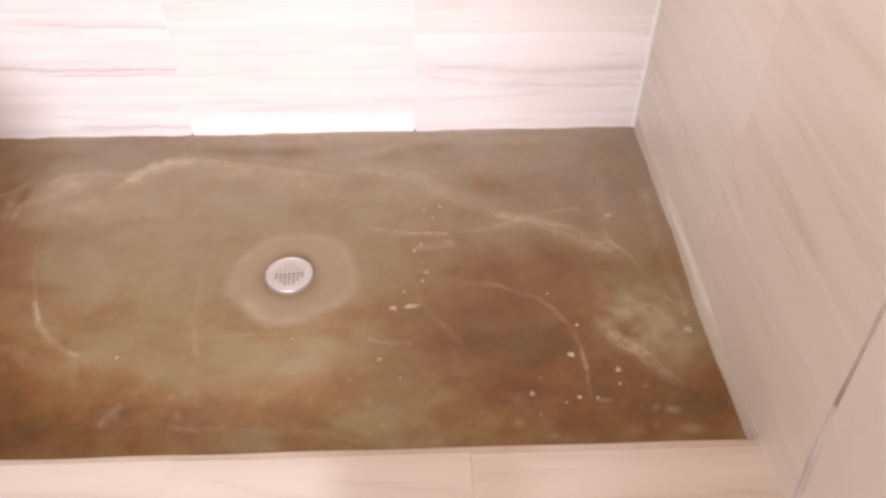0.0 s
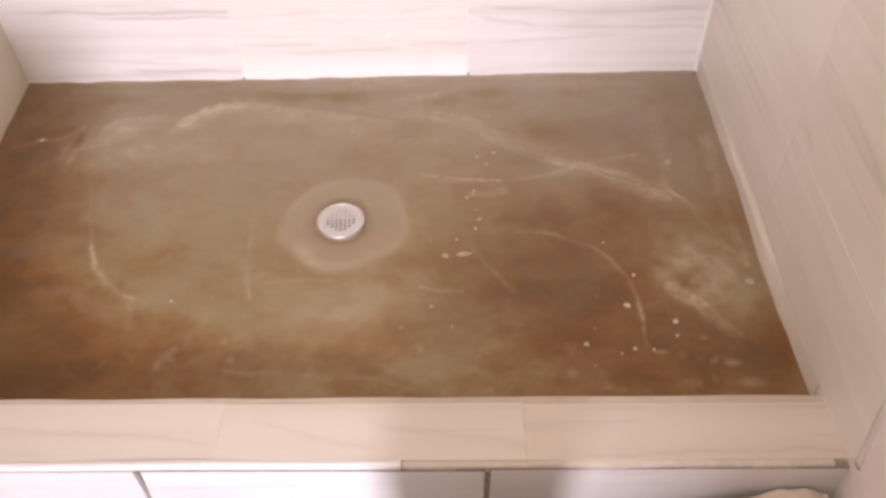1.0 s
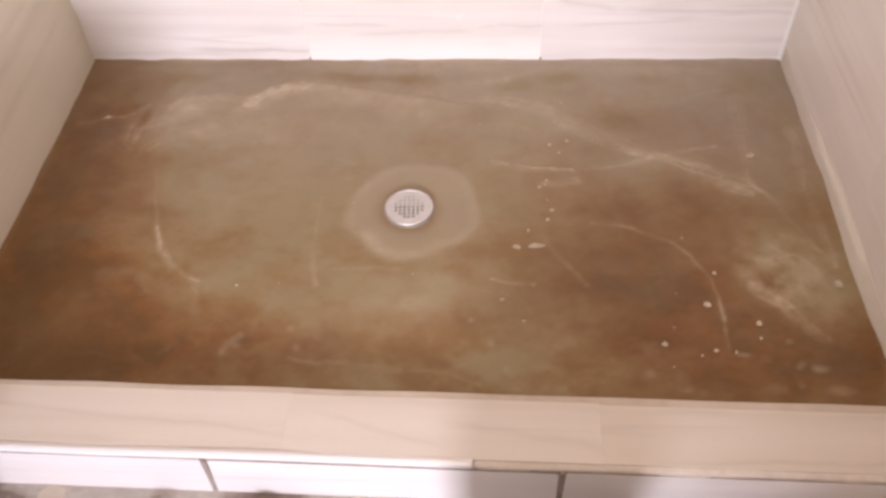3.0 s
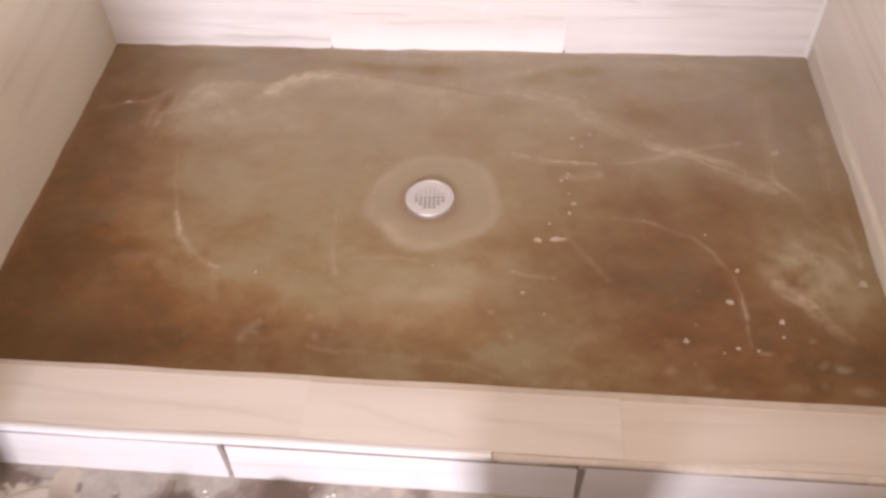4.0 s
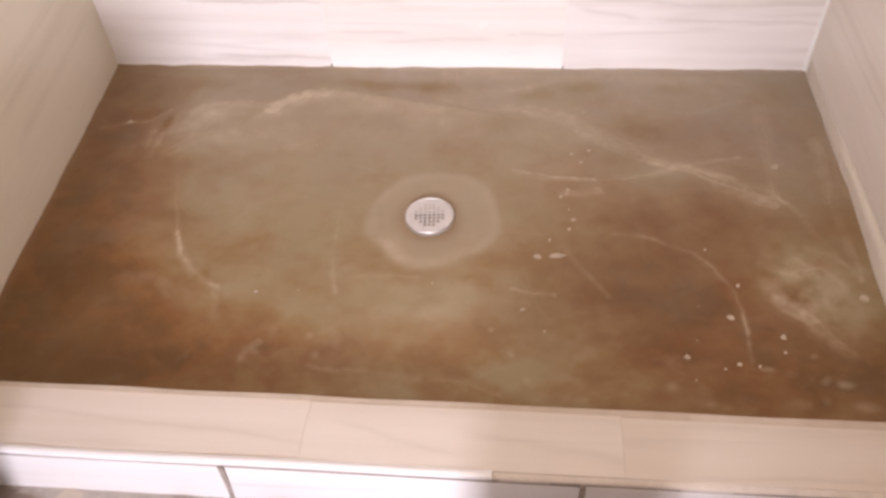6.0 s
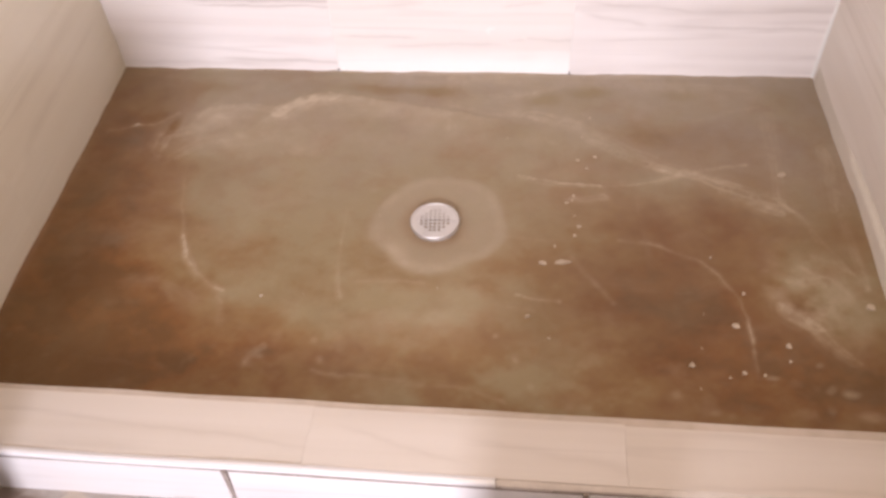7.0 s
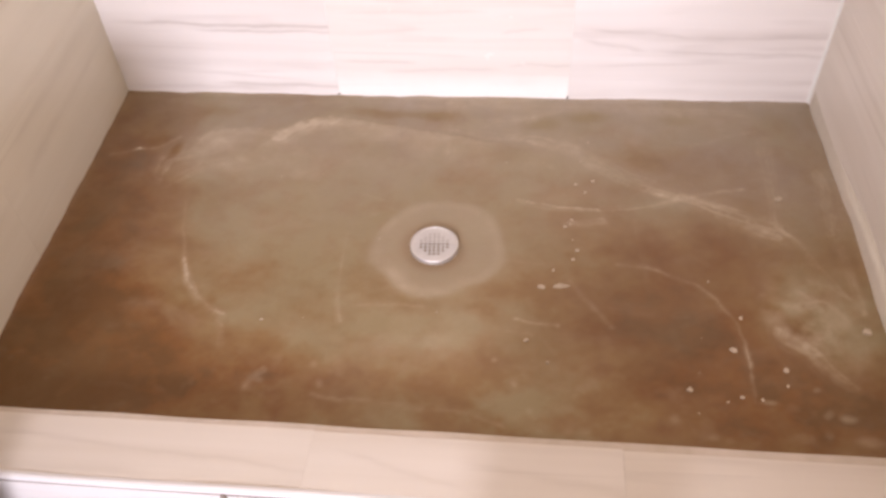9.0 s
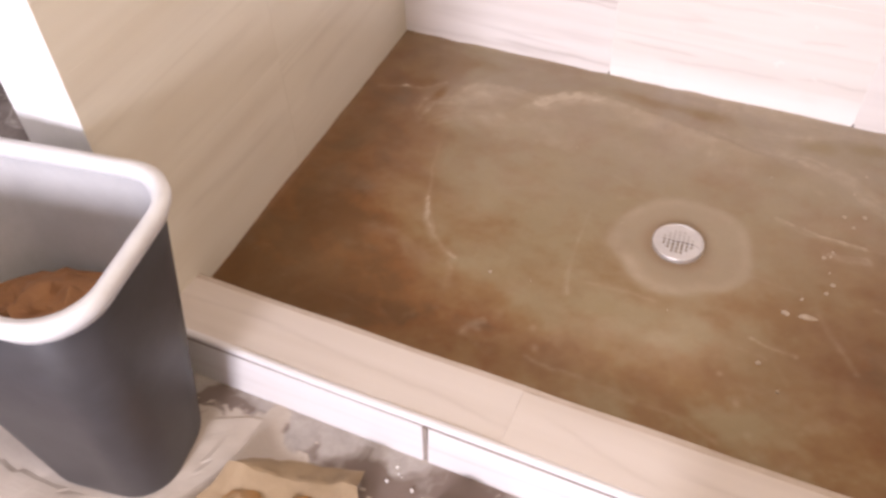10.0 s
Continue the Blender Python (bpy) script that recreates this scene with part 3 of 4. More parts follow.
stroke([(0.485, -0.725), (0.527, -0.734), (0.572, -0.737)], 0.0035, 0.36)
stroke([(0.47, -0.760), (0.52, -0.765)], 0.004, 0.10)
stroke([(0.09, -0.930), (0.153, -0.939), (0.26, -0.946), (0.375, -0.949), (0.417, -0.957), (0.466, -0.974)], 0.0055, 0.16)
stroke([(-0.042, -0.914), (-0.029, -0.896), (-0.012, -0.880)], 0.008, 0.22)
dab(-0.02, -0.905, 0.012, 0.006, 0.14)
dab(0.085, -0.862, 0.008, 0.008, 0.16)
dab(0.104, -0.904, 0.007, 0.010, 0.16)
dab(-0.362, -0.785, 0.02, 0.012, 0.06)
# greyish-olive patch in front of the drain, cut off along its upper edge
edge_y = np.interp(SX, [0.02, 0.05, 0.123, 0.161, 0.30, 0.40], [-0.82, -0.797, -0.756, -0.702, -0.700, -0.72])
patch = np.exp(-((WX - 0.25) / 0.17) ** 2 - ((WY + 0.78) / 0.085) ** 2) / (1 + np.exp((SY - edge_y) / 0.006))
haze = haze + patch * (0.05 + 0.17 * value_noise(SX * 0.7, SY, 14, 4, 76))
stroke([(0.155, -0.703), (0.22, -0.699), (0.291, -0.701)], 0.005, 0.12)
dab(0.33, -0.79, 0.03, 0.02, 0.10)
dab(0.25, -0.80, 0.03, 0.02, 0.08)
# scuffed olive patch beside the right wall, with the pale edge that ends in a point
stroke([(1.028, -0.737), (1.07, -0.773), (1.097, -0.822), (1.118, -0.842)], 0.011, 0.24, side=1)
beyond = ((SX - 0.980) * 0.145 + (SY + 0.700) * 0.133) / 0.197
tri = np.exp(-((SX - 1.085) / 0.085) ** 2 - ((SY + 0.715) / 0.105) ** 2) / (1 + np.exp(-beyond / 0.005))
haze = haze + tri * np.clip(0.32 + 0.55 * value_noise(SX, SY, 19, 5, 72), 0, 0.7)
warm = warm - tri * (0.42 + 0.55 * value_noise(SX, SY, 15, 4, 73))
dab(1.13, -0.735, 0.018, 0.016, -0.10)
stroke([(0.99, -0.645), (1.05, -0.665), (1.10, -0.655)], 0.010, 0.13)
stroke([(1.07, -0.628), (1.13, -0.66), (1.16, -0.72)], 0.007, 0.15)
dab(1.026, -0.731, 0.012, 0.011, 0.30)
dab(1.15, -0.80, 0.025, 0.02, 0.12)
dab(1.165, -0.775, 0.016, 0.012, 0.10)
# wall side: pale rubbed patches
stroke([(1.192, -0.27), (1.188, -0.36), (1.176, -0.46)], 0.020, 0.20)
stroke([(1.185, -0.5), (1.188, -0.58), (1.195, -0.68)], 0.010, 0.16)
stroke([(1.083, -0.15), (1.072, -0.24), (1.065, -0.36), (1.06, -0.44)], 0.014, 0.11)
dab(1.078, -0.193, 0.02, 0.02, 0.12)
dab(1.05, -0.28, 0.04, 0.02, 0.08)
# soft spots of dust along the front
for x, y, rx, ry, a in ((0.783, -0.946, 12, 9, 0.22), (1.066, -0.926, 9, 8, 0.24), (1.103, -0.932, 16, 8, 0.34), (1.130, -0.978, 24, 12, 0.26), (1.06, -0.968, 8, 12, 0.14), (1.03, -0.975, 6, 10, 0.10), (0.487, -0.884, 7, 7, 0.26), (0.516, -0.940, 9, 9, 0.22),
                        (1.054, -0.873, 7, 6, 0.22), (0.965, -0.902, 12, 6, 0.26), (0.446, -0.831, 6, 6, 0.20), (0.62, -0.89, 14, 14, 0.08), (0.85, -0.985, 10, 6, 0.14), (0.88, -0.99, 8, 6, 0.12), (-0.21, -0.93, 14, 7, 0.07), (-0.15, -0.91, 9, 9, 0.07)):
    dab(x, y, rx * 0.001, ry * 0.001, a)
# fine random wipe marks of the trowel and cloth
r2 = np.random.default_rng(23)
for _ in range(30):
    px, py, a, ln = r2.uniform(-0.5, 1.1), r2.uniform(-0.95, -0.08), r2.uniform(-0.4, 0.4) + (math.pi / 2 if r2.random() < 0.2 else 0), r2.uniform(0.05, 0.2)
    bend = r2.uniform(-0.03, 0.03)
    stroke([(px, py), (px + 0.5 * ln * math.cos(a), py + 0.5 * ln * math.sin(a) + bend), (px + ln * math.cos(a), py + ln * math.sin(a))], r2.uniform(0.003, 0.012), r2.uniform(0.012, 0.035), side=int(r2.integers(-1, 2)))
# small mottling all over, stronger along the front
warm = warm + 0.13 * value_noise(SX, SY * 1.3, 17, 4, 84)
haze = haze * (1 + 0.30 * value_noise(SX, SY, 24, 4, 85)) + 0.05 * np.clip(value_noise(SX, SY * 1.5, 12, 5, 86), 0, 1)
warm = warm + 0.18 * FRONT * value_noise(SX * 0.7, SY, 26, 4, 74)
haze = haze + 0.10 * (FRONT + 0.3) * np.clip(value_noise(SX * 0.8, SY, 30, 3, 75) - 0.35, 0, 1)
# paler ring of patching mortar round the drain, smeared out at its front left
DX, DY = 0.300, -0.529
ang = np.arctan2(PY - DY, PX - DX)
lobes = -0.008 * np.exp(-((ang + 1.75) / 0.40) ** 2) + 0.008 * np.exp(-((ang + 0.95) / 0.25) ** 2) - 0.007 * np.exp(-((ang + 2.75) / 0.22) ** 2) + 0.010 * np.exp(-((ang - 2.2) / 0.35) ** 2)
rad = np.hypot((PX - DX - 0.008) / 1.06, PY - DY) + lobes + 0.004 * np.sin(5 * ang + 0.6) + 0.005 * value_noise(PX, PY, 16, 3, 9)
ring = 1 / (1 + np.exp(-(0.143 - rad) / 0.0035))
edge = np.exp(-((rad - 0.130) / 0.013) ** 2)
smeared = np.exp(-((ang + 2.2) / 0.75) ** 2) * np.exp(-((rad - 0.122) / 0.020) ** 2)
film = np.clip(film * (1 - 0.6 * ring) + 0.30 * ring, 0, 1)
haze = haze * (1 - 0.8 * ring) + 0.14 * ring + 0.15 * edge * BREAK + 0.26 * smeared * BREAK + 0.06 * ring * np.clip(PY - DY, 0, 0.1) * 10
warm = warm * (1 - 0.6 * ring) + 0.06 * ring
near = np.hypot(PX - DX, PY - DY)
# Dark halo close to the drain, painted for the shade under its rim.
warm = warm + 0.22 * np.exp(-((near - 0.060) / 0.016) ** 2)
haze = haze - 0.10 * np.exp(-((near - 0.060) / 0.016) ** 2)

# gentle fall to the drain, coat drawn up a little at the walls
PZ = 0.004 * np.clip(np.hypot(PX - DX, PY - DY) - 0.15, 0, 1) + 0.0012 * value_noise(PX, PY, 6, 3, 11)
PZ -= 0.006 * np.exp(-(near / 0.065) ** 2)
wall_gap = np.minimum(np.minimum(PX - XL, XR - 0.0140 * PY - PX), -PY)
PZ += (0.005 + 0.004 * value_noise(PX, PY, 8, 3, 12)) * np.exp(-np.clip(wall_gap, 0, 1) / 0.006)
ny, nx = PX.shape
idx = np.arange(ny * nx).reshape(ny, nx)
quads = np.stack([idx[:-1, :-1], idx[:-1, 1:], idx[1:, 1:], idx[1:, :-1]], -1).reshape(-1, 4)
me = bpy.data.meshes.new("shower_floor")
me.from_pydata(np.stack([PX, PY, PZ], -1).reshape(-1, 3).tolist(), [], quads.tolist())
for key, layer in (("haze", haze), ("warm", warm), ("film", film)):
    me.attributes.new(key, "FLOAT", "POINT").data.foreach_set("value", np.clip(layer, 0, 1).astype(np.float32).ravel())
me.polygons.foreach_set("use_smooth", [True] * len(me.polygons))
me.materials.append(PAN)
shower_floor = tagged(new("shower_floor", me), "brown coated mortar shower bed streaked with pale dust", "shower floor", "", "structure")
thing("shower_floor_base", box(XL - 0.01, XR + 0.03, YC - 0.02, 0.01, -0.15, -0.02), MORTAR, "grey mortar under the shower bed", "floor", "structure")

# ---- bathroom floor ----
fx = np.concatenate([np.arange(-1.7, -0.6, 0.02), np.arange(-0.6, 0.5, 0.005), np.arange(0.5, 1.456, 0.012)])
fy = np.concatenate([np.arange(YR, -1.95, 0.05), np.arange(-1.95, -1.40, 0.012), np.arange(-1.40, YF + 0.025, 0.005)])
FX, FY = np.meshgrid(fx, fy)
UX = FX + 0.05 * value_noise(FX, FY, 7, 4, 31)
UY = FY + 0.05 * value_noise(FX, FY, 7, 4, 32)
smear = 0.38 + 0.42 * value_noise(FX, FY, 6, 5, 33) + 0.30 * value_noise(FX, FY, 24, 4, 36)
stain_shade = 0.26 + 0.42 * value_noise(FX, FY, 7, 4, 34) + 0.34 * value_noise(UX, UY, 19, 4, 37)
r3 = np.random.default_rng(41)
for _ in range(60):
    x, y, q, ry = r3.uniform(-0.5, 0.38), r3.uniform(-1.36, -1.19), r3.uniform(0.004, 0.013), r3.uniform(0.003, 0.008)
    smear = smear + r3.uniform(0.3, 0.8) * np.exp(-((UX - x) / q) ** 2 - ((UY - y) / ry) ** 2)
for x, y, rx, ry, a in ((-0.33, -1.25, 0.12, 0.06, 0.55), (-0.16, -1.265, 0.14, 0.05, 0.42), (-0.5, -1.5, 0.3, 0.2, 0.4), (0.06, -1.25, 0.16, 0.06, -0.7), (0.24, -1.24, 0.05, 0.03, 0.5),
                        (0.30, -1.29, 0.07, 0.03, 0.4), (0.75, -1.25, 0.25, 0.08, -0.8), (-0.10, -1.22, 0.06, 0.03, -0.5)):
    smear = smear + a * np.exp(-((UX - x) / rx) ** 2 - ((UY - y) / ry) ** 2)
# Stains; the patch right of the bucket is painted shade, beside the bin partly.
for x, y, rx, ry, a in ((-0.02, -1.26, 0.07, 0.045, 0.7), (0.06, -1.23, 0.05, 0.03, 0.6), (0.24, -1.29, 0.05, 0.04, 0.6), (0.78, -1.24, 0.22, 0.07, 0.95), (-0.42, -1.20, 0.06, 0.03, 0.9), (-0.28, -1.225, 0.02, 0.012, 0.7), (-0.20, -1.245, 0.015, 0.012, 0.7), (-0.24, -1.27, 0.012, 0.01, 0.6), (-0.10, -1.21, 0.10, 0.02, 0.5)):
    stain_shade = stain_shade + a * np.exp(-((UX - x) / rx) ** 2 - ((UY - y) / ry) ** 2)
FZ = ZF + 0.0015 * value_noise(FX, FY, 9, 3, 35) + 0.0015 / (1 + np.exp(-(smear - 0.6) / 0.04))
ny, nx = FX.shape
idx = np.arange(ny * nx).reshape(ny, nx)
quads = np.stack([idx[:-1, :-1], idx[:-1, 1:], idx[1:, 1:], idx[1:, :-1]], -1).reshape(-1, 4)
me = bpy.data.meshes.new("floor")
me.from_pydata(np.stack([FX, FY, FZ], -1).reshape(-1, 3).tolist(), [], quads.tolist())
for key, layer in (("smear", smear), ("stain_shade", stain_shade)):
    me.attributes.new(key, "FLOAT", "POINT").data.foreach_set("value", np.clip(layer, 0, 1).astype(np.float32).ravel())
me.polygons.foreach_set("use_smooth", [True] * len(me.polygons))
me.materials.append(FLOOR)
floor = tagged(new("floor", me), "grey cement floor stained with mortar and white dust, with painted shade", "floor", "", "structure")
thing("floor_base", box(-1.7, 1.45, YR, YF + 0.02, ZF - 0.15, ZF - 0.012), MORTAR, "grey concrete slab under the floor", "floor", "structure")

# ---- plaster specks ----
bm = bmesh.new()


def speck(x, y, rx, ry, turn=0.0):
    n, h = 7, 0.0016
    z = 0.004 * max(0, math.hypot(x - DX, y - DY) - 0.15)
    c, s = math.cos(radians(turn)), math.sin(radians(turn))
    pts = []
    for i in range(n):
        a, k = 2 * math.pi * i / n, random.uniform(0.7, 1.25)
        u, v = rx * k * math.cos(a), ry * k * math.sin(a)
        pts.append((x + u * c - v * s, y + u * s + v * c))
    low = [bm.verts.new((px, py, z - 0.002)) for px, py in pts]
    top = [bm.verts.new((x + 0.75 * (px - x), y + 0.75 * (py - y), z + h + 0.001)) for px, py in pts]
    for i in range(n):
        bm.faces.new((low[i], low[(i + 1) % n], top[(i + 1) % n], top[i]))
    bm.faces.new(top)


random.seed(4)
for x, y, r in ((0.632, -0.240, 4), (0.653, -0.170, 4), (0.619, -0.321, 5), (0.640, -0.347, 5), (0.660, -0.308, 5), (0.607, -0.438, 5), (0.591, -0.460, 6), (0.604, -0.452, 4), (0.607, -0.500, 3), (0.617, -0.530, 6), (0.607, -0.558, 5),
                (0.564, -0.590, 5), (0.889, -0.609, 3), (0.508, -0.779, 7), (0.550, -0.832, 4), (0.942, -0.703, 5), (0.888, -0.906, 4), (0.916, -0.894, 5), (0.953, -0.897, 4), (0.831, -0.933, 2), (1.005, -0.864, 4)):
    speck(x, y, r * 0.00100, r * 0.00082, random.uniform(0, 180))
for x, y, r in ((0.916, -0.785, 9), (0.820, -0.881, 8.5), (1.185, -0.728, 11)):
    speck(x, y, r * 0.00092, r * 0.00078, random.uniform(0, 180))
speck(1.008, -0.828, 0.0068, 0.0078, 8)
speck(0.538, -0.638, 0.0095, 0.008)
speck(0.580, -0.634, 0.0200, 0.0085, 4)
speck(1.078, -0.353, 0.012, 0.008, 10)
speck(-0.480, -0.228, 0.007, 0.004, 15)
speck(-0.045, -0.753, 0.004, 0.003, 15)
for _ in range(8):
    speck(random.uniform(-0.5, 1.16), random.uniform(-0.98, -0.2), random.uniform(0.0008, 0.002), random.uniform(0.0008, 0.0016), random.uniform(0, 180))
thing("plaster_speck", bm, PLASTER, "dried pale plaster specks on the brown shower bed", "plaster specks", "stuff")

# ---- drain ----
R, A, ZD = 0.0545, 0.0343, 0.0060
drain = thing("shower_drain", loft([circle(0.050, -0.05), circle(0.052, -0.004), circle(0.049, -0.004), circle(0.047, -0.045)], None, True, True), DARK,
              "round brushed steel shower drain with square holes", "drain", smooth=False, at=pose(DX, DY, 0.0))
bm = bmesh.new()
PITCH, HOLE = 0.0098, 0.0058
lines = sorted({round(v, 5) for i in range(-3, 4) for v in (i * PITCH - HOLE / 2, i * PITCH + HOLE / 2)} | {-A, A})
grid = {(i, j): bm.verts.new((x, y, ZD)) for i, x in enumerate(lines) for j, y in enumerate(lines)}
m = len(lines) - 1
for i in range(m):
    for j in range(m):
        cx, cy = (lines[i] + lines[i + 1]) / 2, (lines[j] + lines[j + 1]) / 2
        if i % 2 == 1 and j % 2 == 1 and math.hypot(cx, cy) < 0.034:
            continue
        bm.faces.new((grid[i, j], grid[i + 1, j], grid[i + 1, j + 1], grid[i, j + 1]))
walk_round = [(i, 0) for i in range(m)] + [(m, j) for j in range(m)] + [(i, m) for i in range(m, 0, -1)] + [(0, j) for j in range(m, 0, -1)]
prev = [grid[k] for k in walk_round]
for r, z in ((0.0495, ZD), (0.0505, ZD + 0.0012), (0.0530, ZD + 0.0012), (R, ZD - 0.0006), (R, -0.004)):
    ringv = []
    for v in prev:
        d = Vector((v.co.x, v.co.y)).normalized()
        ringv.append(bm.verts.new((d.x * r, d.y * r, z)))
    for i in range(len(prev)):
        j = (i + 1) % len(prev)
        bm.faces.new((prev[i], prev[j], ringv[j], ringv[i]))
    prev = ringv
grate = part("grate", bm, STEEL, drain, "perforated steel grate", at=pose(0, 0, 0, 0, 0, 3))
# Pale plate added under the rear holes to imitate glare washing them out.
bm = box(-0.036, 0.036, 0.0045, 0.036, ZD - 0.0030, ZD - 0.0012)
part("dust_plug", bm, GLARE, drain, "pale plate standing in for glare in the rear holes", at=pose(0, 0, 0, 0, 0, 3))
for sx in (-1, 1):
    part("screw", loft([circle(0.0028, ZD - 0.001, 10), circle(0.0028, ZD + 0.0012, 10), circle(0.0018, ZD + 0.0016, 10)], None, False, True), STEEL, drain,
         at=pose(sx * 0.042, 0, 0))

# ---- curb ----
curb = thing("curb", None, None, "low shower curb clad in veined tiles with grey joints", "shower curb", "structure",
             at=pose(0.3, 0, 0, 0, 0, -0.63) @ pose(-0.3, 0, 0))
XE = XR + 0.030
bm = bmesh.new()
sect = [(YC - 0.004, -0.1), (YC - 0.004, 0.036), (YF + 0.022, 0.050), (YF + 0.010, -0.1)]
loft([[(XL - 0.012, y, z) for y, z in sect], [(XE + 0.012, y, z) for y, z in sect]], bm, True, True)
part("core", bm, JOINT, curb, "rough grey mortar core")
tilt = math.degrees(math.atan2(0.013, 0.138))
CAPS = ((XL - 0.004, 0.1382), (0.1385, 0.6897), (0.690, XE))
INNER = (0.011, 0.013, 0.016)                  # how far each cap stops short of the curb's inner edge
for n, (x0, x1) in enumerate(CAPS):
    w, hy = (x1 - x0) / 2, 0.0675 - INNER[n] / 2
    part("cap_tile", box(-w, w, -hy, hy, -0.005, 0.005, 0.0002), CAP_TILES[n], curb,
         at=pose((x0 + x1) / 2, YC - 0.0668, 0.0500 + 0.0005 * (n % 2), -tilt) @ pose(0, -INNER[n] / 2, 0))
lip_p = [(0.0690, -0.006), (0.0690, 0.0036), (0.0675, 0.0046), (0.0545, 0.0044), (0.0500, 0.0042), (0.0500, -0.006)]
part("inner_lip", loft([[(x, y + 0.0009 * math.sin(19 * x) * (y > 0.06), z + 0.0004 * math.sin(23 * x)) for y, z in lip_p] for x in np.linspace(XL - 0.004, XE, 60)], None, True, True), LIP, curb,
     "beige grout lip along the shower side", at=pose(0, YC - 0.0668, 0.0500, -tilt))
for x0, x1, dz, roll in ((XL - 0.006, 0.000, -0.003, 0.0), (0.009, 0.616, -0.0055, -0.30), (0.626, XE, -0.002, 0.0)):
    w = (x1 - x0) / 2
    part("face_tile", box(-w, w, -0.0525, 0.0525, -0.005, 0.005, 0.0014), CURB_TILE, curb,
         at=pose((x0 + x1) / 2, YF + 0.0085, -0.0035 + dz, 90 - 5.5, 0, 0) @ pose(0, 0, 0, 0, 0, roll))
    # Solid dark strip in the open gap, its colour standing in for shade.
    part("gap", box(x0, x1, YF + 0.0090, YF + 0.0200, 0.036, 0.0524), JOINT, curb, "dark strip for the shade in the open gap under the curb's edge")
bm = bmesh.new()
edge_p = [(YF + 0.0215, 0.0520), (YF + 0.0215, 0.0625), (YF + 0.015, 0.0640), (YF + 0.0095, 0.0625), (YF + 0.0075, 0.0580), (YF + 0.0080, 0.0530)]
loft([[(x, y + 0.0007 * math.sin(9 * x), z + 0.0006 * math.sin(13 * x + 1)) for y, z in edge_p] for x in np.linspace(XL - 0.002, 0.47, 34)], bm, True, True)
part("edge_trim", bm, TRIM, curb, "glossy pale edge trim", smooth=False)
# Right end of the edge as a darker strip, its shade put into the colour.
low_p = [(YF + 0.0215, 0.0490), (YF + 0.0215, 0.0590), (YF + 0.015, 0.0585), (YF + 0.0105, 0.0570), (YF + 0.0095, 0.0530), (YF + 0.0095, 0.0490)]
part("edge_grout", loft([[(x, y + 0.0008 * math.sin(21 * x), z + 0.0008 * math.sin(17 * x + 1)) for y, z in low_p] for x in np.linspace(0.472, XE - 0.026, 34)], None, True, True),
     BEAD, curb, "curb's edge trim coloured olive-brown for its shade")
for x in (0.0045, 0.621):
    part("joint", box(x - 0.0045, x + 0.0045, YF + 0.004, YF + 0.016, ZF, 0.051), JOINT, curb, "open dark grey joint")
part("inner_face", box(XL - 0.01, XE, YC - 0.005, YC - 0.0005, -0.02, 0.0405), PAN, curb, "brown coated inner side")

# ---- things on the bathroom floor ----
# waste bin
bin_at = pose(-0.541, -1.350, ZF + 0.004, 0, 0, 8)
BW, BD, BH = 0.126, 0.108, 0.586
TW, TD = 0.198, 0.154


def bin_ring(f, inset, z):
    return rounded(BW + (TW - BW) * f - inset, BD + (TD - BD) * f - inset, 0.078 + 0.006 * f - inset * 0.5, z, 9)


bm = loft([bin_ring(0, 0.012, 0.0), bin_ring(0, 0.002, 0.004), bin_ring(0.02, 0.0, 0.014), bin_ring(0.5, 0, BH * 0.5), bin_ring(0.94, 0, BH - 0.03),
           bin_ring(0.95, 0.003, BH - 0.028), bin_ring(0.5, 0.003, BH * 0.5), bin_ring(0.03, 0.003, 0.010)], None, True, True)
waste_bin = thing("waste_bin", bm, BIN_GREY, "tall dark grey plastic waste bin beside the curb", "waste bin", smooth=True, at=bin_at)
bm = loft([bin_ring(0.92, 0.003, BH - 0.036), bin_ring(0.93, -0.006, BH - 0.034), bin_ring(0.97, -0.011, BH - 0.014), bin_ring(1.0, -0.008, BH - 0.002),
           bin_ring(1.0, 0.002, BH + 0.002), bin_ring(1.0, 0.012, BH - 0.002), bin_ring(0.97, 0.014, BH - 0.014), bin_ring(0.95, 0.006, BH - 0.028)])
part("rim", bm, BIN_RIM_LIT, waste_bin, "rolled plastic rim, coloured pale for the strong light on it", smooth=True)
part("lining", loft([bin_ring(0.95, 0.006, BH - 0.026), bin_ring(0.5, 0.006, BH * 0.5), bin_ring(0.03, 0.006, 0.014)], None, False, True), BIN_INNER_LIT, waste_bin, "inner side, coloured pale for the strong light on it", smooth=True)


def crumple(nx, ny, shape, amp, freq, seed, thick=0.0015):
    """A sheet of nx by ny cells; shape(u, v) gives its place, creased by ridged noise."""
    bm = bmesh.new()
    vs = []
    for j in range(ny + 1):
        for i in range(nx + 1):
            p = Vector(shape(i / nx, j / ny))
            q = p * freq + Vector((seed, seed * 1.7, seed * 0.3))
            r = Vector((abs(noise.noise(q)) - 0.2, abs(noise.noise(q + Vector((9, 3, 5)))) - 0.2, abs(noise.noise(q + Vector((2, 8, 1)))) - 0.2))
            r += 0.4 * noise.noise_vector(q * 2.7)
            vs.append(bm.verts.new(p + r * amp))
    for j in range(ny):
        for i in range(nx):
            a = j * (nx + 1) + i
            bm.faces.new((vs[a], vs[a + 1], vs[a + nx + 2], vs[a + nx + 1]))
    bmesh.ops.recalc_face_normals(bm, faces=bm.faces)
    if thick:
        bmesh.ops.solidify(bm, geom=list(bm.faces), thickness=thick)
    return bm


